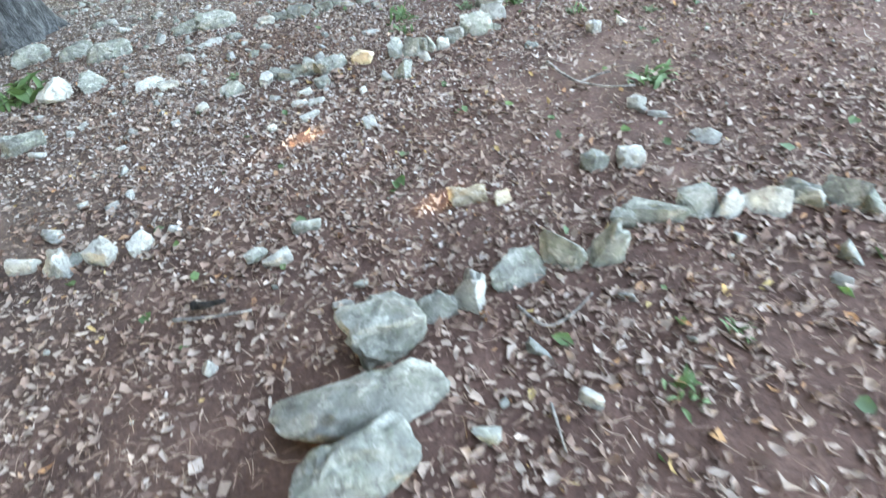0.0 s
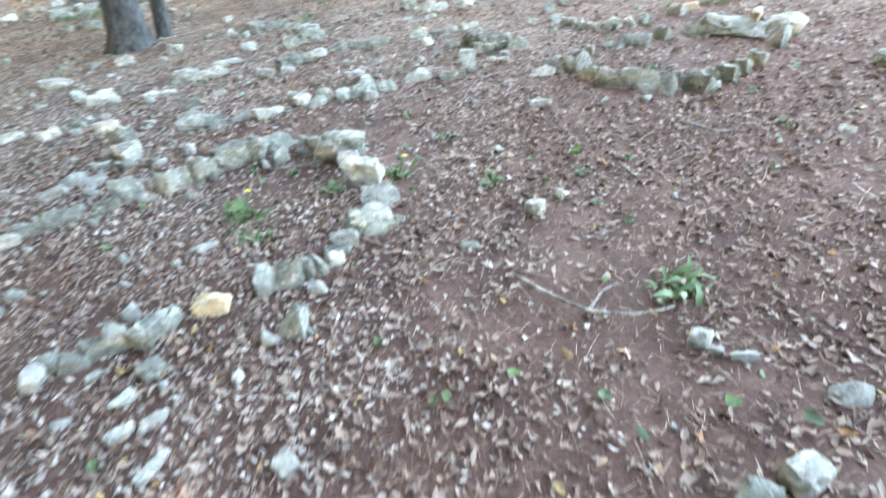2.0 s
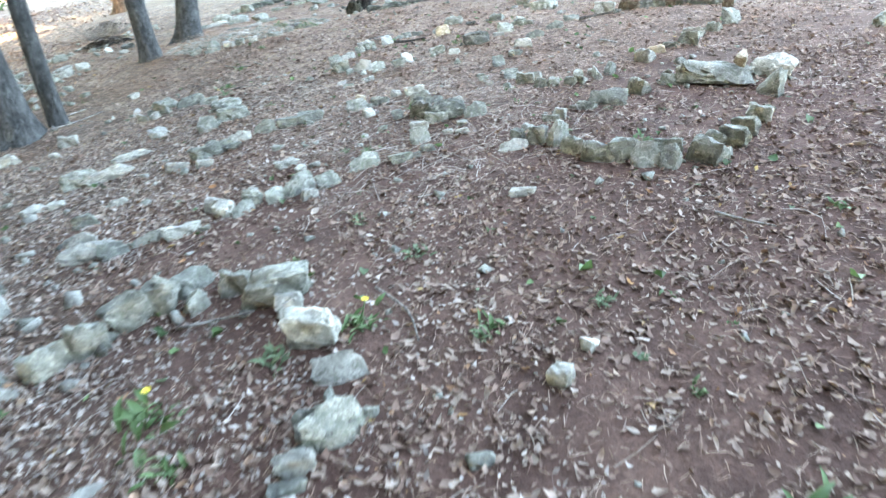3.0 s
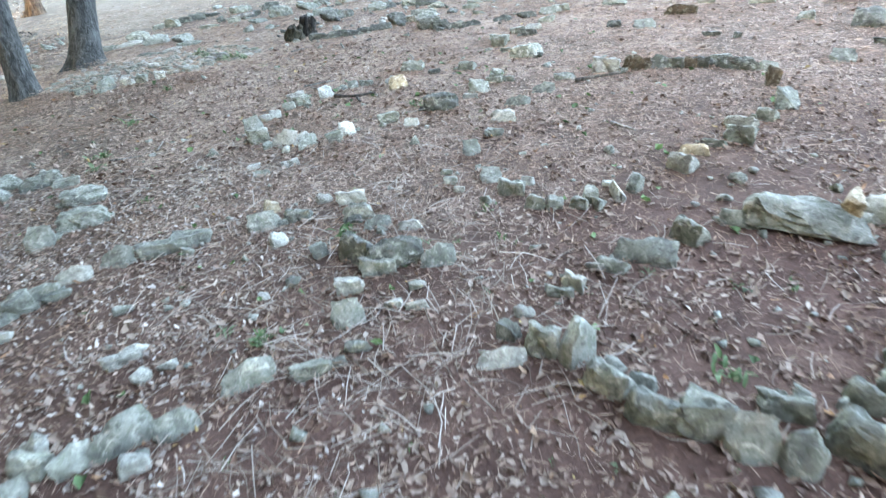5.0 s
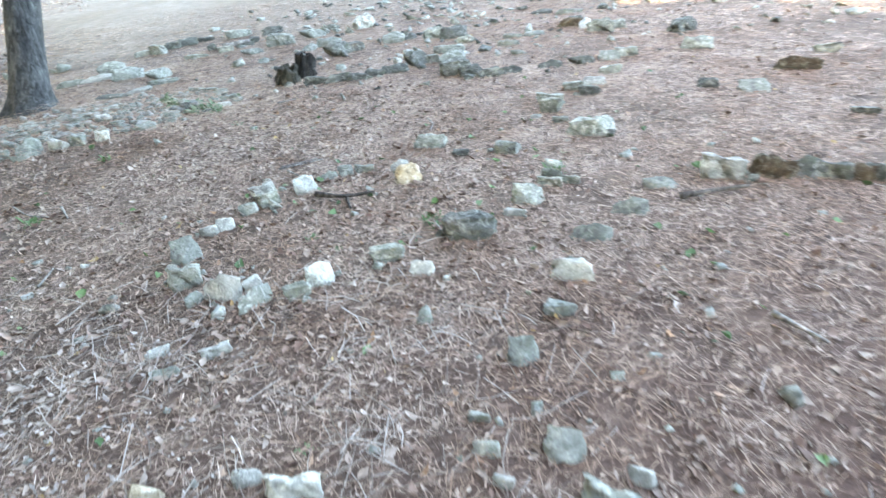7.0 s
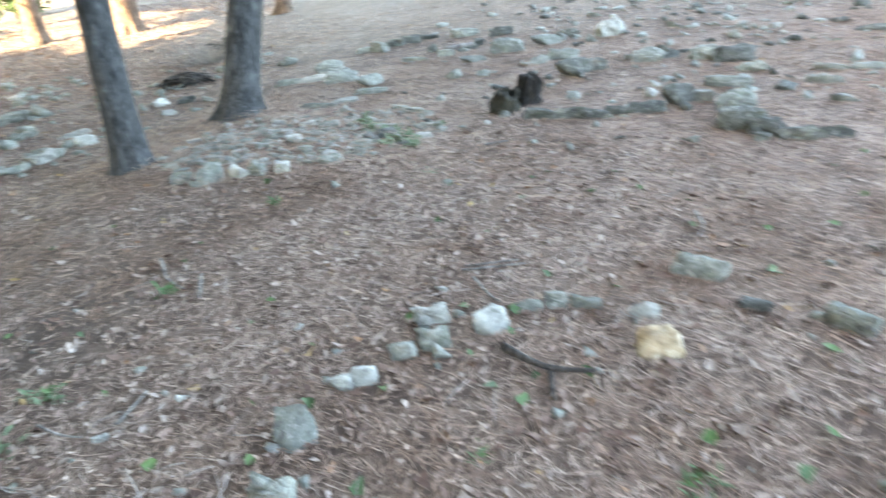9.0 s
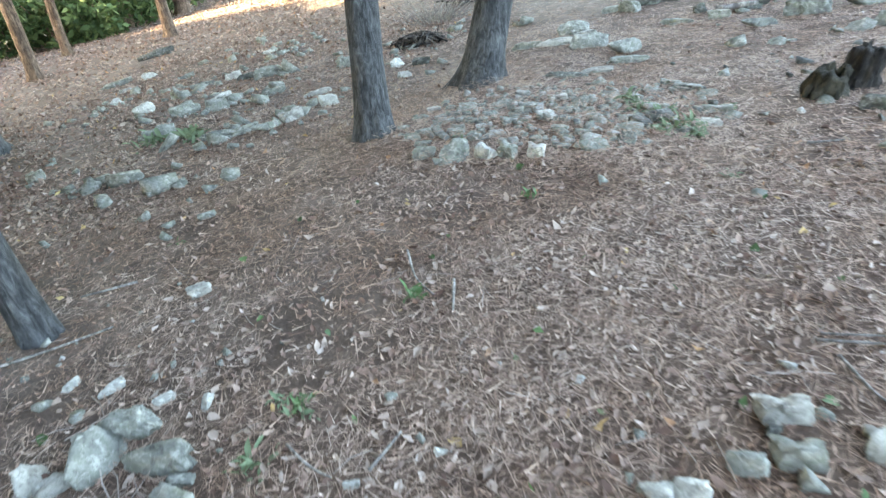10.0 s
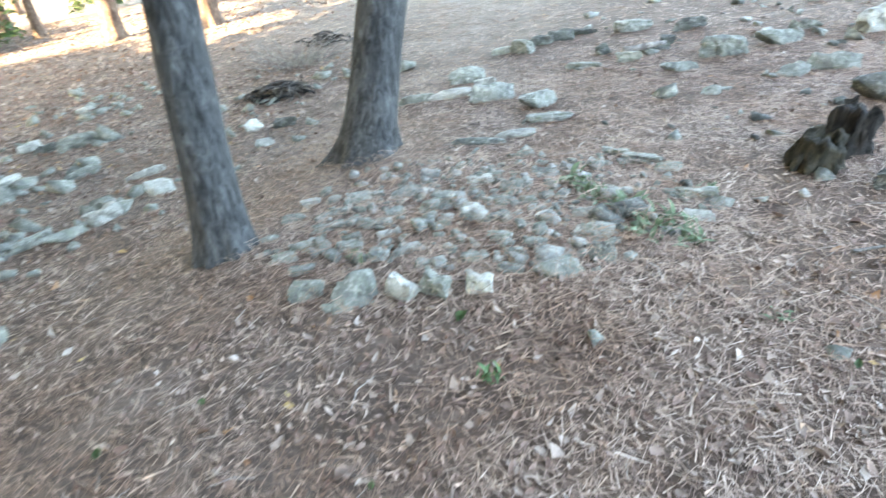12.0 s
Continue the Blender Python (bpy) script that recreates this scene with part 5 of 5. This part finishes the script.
def weed(x, y, size, seed, flower=False, dusty=False):
    rng = random.Random(seed)
    ob = new("weed")
    ob.location = on_ground(x, y)
    tagged(ob, ("dusty green" if dusty else "fresh green") + " leafy weed growing through dry litter", "weed", "weeds in the litter")
    n = 10 + int(size * 110)
    for k in range(min(n, 36)):
        s = size * rng.uniform(0.25, 0.62)
        root = Vector((rng.gauss(0, size * 0.22), rng.gauss(0, size * 0.22), 0))
        m = pose(root.x, root.y, -0.005, rng.uniform(-25, 25), rng.uniform(-45, 10), rng.uniform(0, 360)) @ Matrix.Diagonal((s, s * rng.uniform(0.7, 1.3), s, 1))
        part("leaf", rng.choice(LEAVES["dusty" if dusty else "fresh"]), ob, m)
    if flower:
        top = Vector((0.03, 0.02, size * 0.7))
        part("stem", mesh_of("stem", tube([(0, 0, 0), (0.02, 0.01, size * 0.4), top], [0.003] * 3, 5), GREEN), ob)
        bm = bmesh.new()
        for k in range(11):
            a = k * 2 * math.pi / 11
            q = [bm.verts.new(top + Vector((math.cos(a + da) * r, math.sin(a + da) * r, z))) for da, r, z in ((0, 0.002, 0), (-0.2, 0.012, 0.006), (0, 0.018, 0.004), (0.2, 0.012, 0.006))]
            bm.faces.new(q)
        part("flower", mesh_of("flower", bm, PETAL), ob, label="small yellow flower head")


for k, (x, y, s) in enumerate(((-0.07, 2.76, 0.20), (-1.78, 3.72, 0.22), (-1.03, 3.99, 0.14), (0.13, 0.96, 0.11), (0.25, 1.19, 0.08), (-4.23, 2.5, 0.38), (-1.65, 3.5, 0.12), (-1.52, 7.56, 0.09), (0.43, 8.34, 0.12), (-0.2, 8.44, 0.08), (1.23, 8.63, 0.12), (-1.93, 9.38, 0.11), (-0.37, 6.54, 0.13), (-0.26, 7.02, 0.06), (0.36, 6.42, 0.09))):
    weed(x, y, s, 100 + k, flower=k in (1, 2))
for k, (x, y, s) in enumerate(((-1.53, 11.85, 0.2), (-1.3, 11.55, 0.22), (-1.1, 11.46, 0.2), (-1.01, 11.28, 0.16), (-0.89, 11.8, 0.12), (-2.49, 11.03, 0.12), (-5.52, 11.11, 0.3), (-5.95, 10.95, 0.3), (-2.0, 8.65, 0.11), (-1.99, 8.38, 0.13), (-1.36, 3.9, 0.14), (-0.71, 4.41, 0.11), (-0.94, 5.93, 0.09), (-2.63, 2.87, 0.11), (-1.42, 11.7, 0.2), (-1.2, 11.35, 0.16), (-5.7, 11.2, 0.25), (-4.5, 2.3, 0.3))):
    weed(x, y, s, 140 + k, dusty=True)


for k, (x, y, s) in enumerate(((0.11, 3.68, 0.08), (-0.13, 3.75, 0.08), (-0.56, 3.77, 0.08), (-0.07, 3.24, 0.08), (-0.94, 4.87, 0.08), (0.98, 3.91, 0.08), (1.20, 5.27, 0.08), (-0.79, 5.81, 0.08), (0.71, 4.98, 0.08), (0.34, 6.10, 0.08), (-0.77, 10.76, 0.08), (-1.73, 10.35, 0.08), (-3.74, 9.49, 0.08), (-2.11, 8.66, 0.08),)):
    weed(x, y, s * (0.9 + 0.25 * (k % 3)), 200 + k, dusty=k % 3 == 1)


for k, (x, y, s) in enumerate(((-0.74, 4.42, 0.08), (-0.35, 4.43, 0.06), (-0.13, 3.74, 0.06), (0.19, 3.46, 0.04), (-0.34, 3.70, 0.04), (-0.08, 3.24, 0.04), (-0.60, 3.72, 0.07), (-1.00, 3.99, 0.10), (-0.34, 5.09, 0.04), (0.04, 4.88, 0.03), (0.21, 4.80, 0.04), (-0.21, 4.72, 0.03), (-0.58, 5.01, 0.03), (-0.91, 5.23, 0.05), (0.14, 5.72, 0.05), (0.49, 4.67, 0.03), (-0.81, 5.81, 0.10), (-0.39, 6.52, 0.08), (-0.01, 6.23, 0.06), (0.14, 6.18, 0.05), (0.38, 6.03, 0.04), (0.79, 5.77, 0.05), (0.79, 5.57, 0.06), (1.03, 5.36, 0.06), (0.39, 6.50, 0.06), (-0.08, 6.27, 0.04), (0.11, 6.06, 0.03), (-0.21, 8.43, 0.06), (0.45, 8.39, 0.10), (-1.92, 9.40, 0.10), (-1.94, 9.40, 0.08), (-2.05, 8.39, 0.08), (-2.01, 8.68, 0.10))):
    weed(x, y, s, 260 + k, dusty=k % 4 == 2)


# ---- litter ----
def heights(x, y):
    return np.array([ground_z(a, b) for a, b in zip(x, y)])


def clear_of_trunks(x, y):
    keep = np.ones(len(x), bool)
    for tx, ty, r in ((-3.37, 11.12, 0.2), (-3.03, 12.41, 0.22), (-3.94, 8.16, 0.26), (-5.73, 3.68, 0.42), (-3.7, 8.56, 0.13)):
        keep &= (x - tx) ** 2 + (y - ty) ** 2 > r * r
    return keep


def turned(local, yaw, pitch, roll):
    """Rotate each row of local points (n, k, 3)."""
    cy, sy, cp, sp, cr, sr = np.cos(yaw), np.sin(yaw), np.cos(pitch), np.sin(pitch), np.cos(roll), np.sin(roll)
    rx = np.stack([local[..., 0], local[..., 1] * cr - local[..., 2] * sr, local[..., 1] * sr + local[..., 2] * cr], -1)
    ry = np.stack([rx[..., 0] * cp + rx[..., 2] * sp, rx[..., 1], -rx[..., 0] * sp + rx[..., 2] * cp], -1)
    return np.stack([ry[..., 0] * cy - ry[..., 1] * sy, ry[..., 0] * sy + ry[..., 1] * cy, ry[..., 2]], -1)


def leaf_litter(name, count, place, long_range, wide, mat, label, seed, lift=0.012, tilt=0.35, crumb=False):
    """Curled dead leaves: six corners and a midrib each; crumbs are folded four-cornered scraps."""
    rng = np.random.default_rng(seed)
    x, y = place(rng, count)
    keep = clear_of_trunks(x, y)
    x, y = x[keep], y[keep]
    n = len(x)
    s = rng.uniform(*long_range, n)
    w = s * rng.uniform(wide * 0.7, wide * 1.3, n)
    curl = s * rng.uniform(-0.05, 0.32, n)
    fold = w * rng.uniform(-0.1, 0.7, n)
    zero = np.zeros(n)
    pts = [(-s / 2, zero, curl), (-s * 0.18, -w / 2, fold), (s * 0.2, -w * 0.45, fold), (s / 2, zero, curl), (s * 0.2, w * 0.45, fold), (-s * 0.18, w / 2, fold), (zero, zero, zero)]
    if crumb:
        pts = [(-s / 2, zero, curl), (zero, -w / 2, zero), (s / 2, zero, curl), (zero, w / 2, zero)]
    local = np.stack([np.stack(p, -1) for p in pts], 1)
    local += rng.normal(0, 0.075, local.shape) * s[:, None, None] * np.array((1.0, 0.8, 0.8))
    spin = turned(local, rng.uniform(0, 6.283, n)[:, None], rng.normal(0, tilt, n)[:, None], rng.normal(0, tilt, n)[:, None])
    spin += np.stack([x, y, heights(x, y) + rng.uniform(0.001, lift, n)], -1)[:, None, :]
    if crumb:
        k = np.arange(n)[:, None] * 4
        tris = np.concatenate([k + np.array([[0, 1, 3]]), k + np.array([[1, 2, 3]])], 1).reshape(-1, 3)
        tagged(new(name, soup(name, spin.reshape(-1, 3), tris, mat)), label, "leaf litter", kind="stuff")
        return
    k = np.arange(n)[:, None] * 7
    tris = np.concatenate([k + np.array([[a, b, 6]]) for a, b in ((0, 1), (1, 2), (2, 3), (3, 4), (4, 5), (5, 0))], 1).reshape(-1, 3)
    ob = new(name, soup(name, spin.reshape(-1, 3), tris, mat))
    tagged(ob, label, "leaf litter", kind="stuff")


def needle_litter(name, count, place, long_range, thick, mat, label, seed, lift=0.02, curve=0.04, main=None):
    """Thin dead needles and straws, each a bent two-piece sliver."""
    rng = np.random.default_rng(seed)
    x, y = place(rng, count)
    keep = clear_of_trunks(x, y)
    x, y = x[keep], y[keep]
    n = len(x)
    s = rng.uniform(*long_range, n)
    w = thick * rng.uniform(0.6, 1.4, n)
    bend = s * rng.normal(0, curve, n)
    zero = np.zeros(n)
    roof = w * 0.5
    pts = [(-s / 2, -w / 2, zero), (-s / 2, w / 2, zero), (zero, bend - w / 2, roof), (zero, bend + w / 2, roof), (s / 2, -w * 0.3, zero), (s / 2, w * 0.3, zero)]
    local = np.stack([np.stack(p, -1) for p in pts], 1)
    yaw = rng.uniform(0, 6.283, n) if main is None else rng.normal(main, 0.9, n)
    spin = turned(local, yaw[:, None], rng.normal(0, 0.09, n)[:, None], rng.uniform(-0.7, 0.7, n)[:, None])
    hz = heights(x, y)
    spin += np.stack([x, y, hz + rng.uniform(0.002, lift, n)], -1)[:, None, :]
    # lie along the slope
    spin[..., 2] += (spin[..., 0] - x[:, None]) * SLOPE
    k = np.arange(n)[:, None] * 6
    quads = np.concatenate([k + np.array([[0, 2, 3, 1]]), k + np.array([[2, 4, 5, 3]])], 1).reshape(-1, 4)
    ob = new(name, soup(name, spin.reshape(-1, 3), quads, mat))
    tagged(ob, label, "needle litter", kind="stuff")


def sliver_mat(name, count, place, long_range, thick, mat, label, seed, lift=0.014):
    """A thick mat of straight dead needles, each one narrow tapering sliver."""
    rng = np.random.default_rng(seed)
    x, y = place(rng, count)
    keep = clear_of_trunks(x, y)
    x, y = x[keep], y[keep]
    n = len(x)
    s, w = rng.uniform(*long_range, n), thick * rng.uniform(0.6, 1.4, n)
    zero = np.zeros(n)
    local = np.stack([np.stack(p, -1) for p in ((-s / 2, -w / 2, zero), (-s / 2, w / 2, w * 0.3), (s / 2, zero, zero))], 1)
    spin = turned(local, rng.uniform(0, 6.283, n)[:, None], rng.normal(0, 0.1, n)[:, None], rng.uniform(-0.5, 0.5, n)[:, None])
    spin += np.stack([x, y, heights(x, y) + rng.uniform(0.001, lift, n)], -1)[:, None, :]
    spin[..., 2] += (spin[..., 0] - x[:, None]) * SLOPE
    ob = new(name, soup(name, spin.reshape(-1, 3), np.arange(3 * n).reshape(-1, 3), mat))
    tagged(ob, label, "needle litter", kind="stuff")


def spread(lo_x, hi_x, lo_y, hi_y, patch=0.0, cut=-0.1):
    """Even scatter over a rectangle, thinned in patches of bare soil."""

    def place(rng, count):
        x, y = rng.uniform(lo_x, hi_x, count), rng.uniform(lo_y, hi_y, count)
        rim = np.minimum(np.minimum(x - lo_x, hi_x - x) / (0.22 * (hi_x - lo_x)), np.minimum(y - lo_y, hi_y - y) / (0.12 * (hi_y - lo_y)))
        keep = rng.uniform(0, 1, count) < rim
        x, y = x[keep], y[keep]
        count = len(x)
        if patch:
            bare = np.array([0.75 * noise.noise(Vector((a * patch, b * patch, 9.0))) + 0.6 * noise.noise(Vector((a * patch * 6, b * patch * 6, 3.0))) for a, b in zip(x, y)])
            keep = bare + rng.normal(0, 0.16, count) > cut
            x, y = x[keep], y[keep]
        return x, y

    return place


def fading(lo_x, hi_x, start, end, turn_y, soft, cut=-0.42):
    """Scatter that thins out past turn_y (soft > 0) or before it (soft < 0)."""
    inner = spread(lo_x, hi_x, start, end, 1.1, cut)

    def place(rng, count):
        x, y = inner(rng, count)
        chance = 1 / (1 + np.exp((y - turn_y) / soft))
        if soft < 0:
            # needles lie thinner on the lower side of the walk
            chance = chance * (1 - 0.36 / (1 + np.exp((x + 1.7) / 0.4)))
            chance = chance * (1 - 0.45 * np.exp(-((x + 1.5) ** 2 / 0.5 + (y - 7.9) ** 2 / 0.5)))
        keep = rng.uniform(0, 1, len(x)) < chance
        return x[keep], y[keep]

    return place


leaf_litter("dry_leaf_litter", 102000, fading(-5.5, 4.6, -2.0, 9.5, 6.2, 0.7, -0.2), (0.02, 0.052), 0.4, LEAF, "brown and grey dead leaves strewn over the soil", 1)
leaf_litter("dry_leaf_litter", 150000, fading(-6.0, 5.0, -2.0, 9.5, 6.8, 0.9, -0.25), (0.008, 0.026), 0.55, LEAF, "crumbled bits of dead leaf over the soil", 12, 0.014, 0.5, True)
leaf_litter("dry_leaf_litter", 95000, spread(-9.5, -0.3, 1.0, 8.0, 0.9, -0.35), (0.010, 0.036), 0.5, BLEACHED, "bleached grey scraps of dead leaf on the lower slope", 33, 0.014, 0.4, True)
leaf_litter("needle_crumb_litter", 160000, fading(-7.5, 5.6, 4.0, 16.0, 6.8, -0.5, -0.9), (0.012, 0.04), 0.22, NEEDLE, "broken scraps of needle and bark over the soil", 31, 0.01, 0.3, True)
leaf_litter("dry_leaf_litter", 26000, fading(-12.0, 9.0, -2.0, 19.0, 14.0, 1.5), (0.03, 0.065), 0.5, LEAF, "thinly strewn dead leaves on the outer slope", 2, crumb=True)
leaf_litter("dry_leaf_litter", 34000, spread(-11.0, -3.6, 7.5, 17.0, 0.9, -0.3), (0.03, 0.075), 0.36, LEAF, "dead leaves strewn below the pines", 13, 0.02, 0.4, True)
leaf_litter("dry_leaf_litter", 5000, spread(-3.2, 1.6, 7.0, 11.5), (0.03, 0.06), 0.42, LEAF, "scattered dead leaves among pine needles", 3)
leaf_litter("dry_leaf_litter", 9000, spread(-0.6, 4.2, -0.8, 2.4), (0.022, 0.05), 0.42, LEAF, "brown dead leaves lying thickly beside the stone row", 21)
leaf_litter("dry_leaf_litter", 45000, spread(-30.0, -6.0, 9.5, 32.0, 0.5, -0.5), (0.05, 0.13), 0.5, LEAF, "dead leaves strewn under the far trees", 41, 0.03, 0.35, True)
leaf_litter("green_leaf_scatter", 420, spread(-3.5, 3.2, 0.0, 11.0), (0.028, 0.065), 0.7, GREEN, "single small green leaves among the litter", 4, 0.02, 0.3)
sliver_mat("pine_needle_litter", 680000, fading(-7.0, 5.4, 4.0, 15.5, 6.8, -0.5, -0.25), (0.035, 0.11), 0.0027, NEEDLE, "thick mat of brown pine needles on the slope", 15)
needle_litter("pine_needle_litter", 90000, fading(-6.5, 5.0, 4.0, 15.0, 6.8, -0.5, -0.22), (0.05, 0.12), 0.0019, NEEDLE, "matted tan pine needles covering the slope", 5)
sliver_mat("pine_needle_litter", 160000, fading(-12.0, 9.0, 5.0, 21.0, 9.0, -1.0, -0.7), (0.06, 0.14), 0.006, NEEDLE, "pale tan pine needles on the far slope", 6)
needle_litter("dry_straw_litter", 60000, spread(-5.0, 4.4, -2.0, 9.0), (0.02, 0.07), 0.0018, NEEDLE, "thin dry stalks lying among the leaves", 7)
needle_litter("pine_needle_litter", 9000, spread(-3.5, -0.6, 10.5, 12.5), (0.05, 0.12), 0.0022, NEEDLE, "brown pine needles caught on top of the stone heap", 16, 0.075)
needle_litter("dry_straw_litter", 4600, spread(-3.0, 0.8, 4.9, 8.4, 0.8, -0.1), (0.08, 0.24), 0.0035, TWIG, "pale dry stalks and twigs strewn between the stone rows", 9, 0.035, 0.06)
needle_litter("dry_straw_litter", 6500, spread(-5.0, 4.2, 2.0, 14.0, 0.8, 0.05), (0.06, 0.18), 0.003, TWIG, "thin pale twigs lying on the litter", 8, 0.03, 0.07)


def gravel(name, count, place, size, tone, label, seed):
    """Small angular stones too many to count."""
    rng = np.random.default_rng(seed)
    bm = rock_mesh(500 + seed, level=1)
    base = np.array([v.co[:] for v in bm.verts])
    tris0 = np.array([[v.index for v in f.verts] for f in bm.faces])
    bm.free()
    x, y = place(rng, count)
    n = len(x)
    s = rng.uniform(*size, n) * rng.choice([1, 1, 1, 1.7], n)
    local = base[None] * s[:, None, None] * np.stack([rng.uniform(0.8, 1.3, n), rng.uniform(0.6, 1.0, n), rng.uniform(0.4, 0.7, n)], -1)[:, None, :]
    spin = turned(local, rng.uniform(0, 6.283, n)[:, None], rng.normal(0, 0.3, n)[:, None], rng.normal(0, 0.3, n)[:, None])
    spin += np.stack([x, y, heights(x, y) + s * 0.12], -1)[:, None, :]
    tris = (np.arange(n)[:, None, None] * len(base) + tris0[None]).reshape(-1, 3)
    ob = new(name, soup(name, spin.reshape(-1, 3), tris, STONE[tone]))
    tagged(ob, label, "gravel", kind="stuff")


gravel("gravel", 900, spread(-8.5, -1.6, 1.0, 8.0, 0.6, -0.1), (0.02, 0.06), "w", "pale broken stone chips on the lower slope", 1)
gravel("gravel", 700, spread(-8.5, -2.0, 2.0, 9.0, 0.6, 0.0), (0.02, 0.08), "g", "grey broken stone chips on the lower slope", 2)
gravel("gravel", 520, spread(-3.15, -0.95, 10.95, 12.35), (0.02, 0.06), "g", "grey broken stones heaped by the pines", 3)
gravel("gravel", 110, spread(-3.3, -0.9, 10.9, 12.2), (0.02, 0.07), "w", "pale broken stones heaped by the pines", 4)
gravel("gravel", 1300, spread(-2.0, 7.0, 10.5, 19.0, 0.7, 0.05), (0.04, 0.12), "g", "grey stones scattered over the far slope", 5)
gravel("gravel", 620, spread(-9.5, -3.4, 9.0, 16.0, 0.7, 0.0), (0.04, 0.15), "g", "grey stones scattered below the pines", 6)
gravel("gravel", 260, spread(-2.5, 2.8, 0.0, 9.0), (0.012, 0.03), "g", "small grey pebbles among the leaves", 7)
gravel("gravel", 480, spread(-2.0, 7.0, 10.5, 19.0, 0.9, 0.1), (0.04, 0.10), "d", "dark mossy stones scattered over the far slope", 8)
gravel("gravel", 120, spread(-2.0, 7.0, 10.5, 19.0, 0.7, 0.1), (0.04, 0.10), "w", "pale stones scattered over the far slope", 9)
gravel("gravel", 420, spread(-4.5, 3.2, 3.8, 9.6, 0.8, 0.05), (0.018, 0.055), "g", "small grey stones scattered between the stone rings", 10)
gravel("gravel", 160, spread(-4.5, 3.2, 3.8, 9.6, 0.8, 0.1), (0.015, 0.045), "w", "small pale stones scattered between the stone rings", 11)
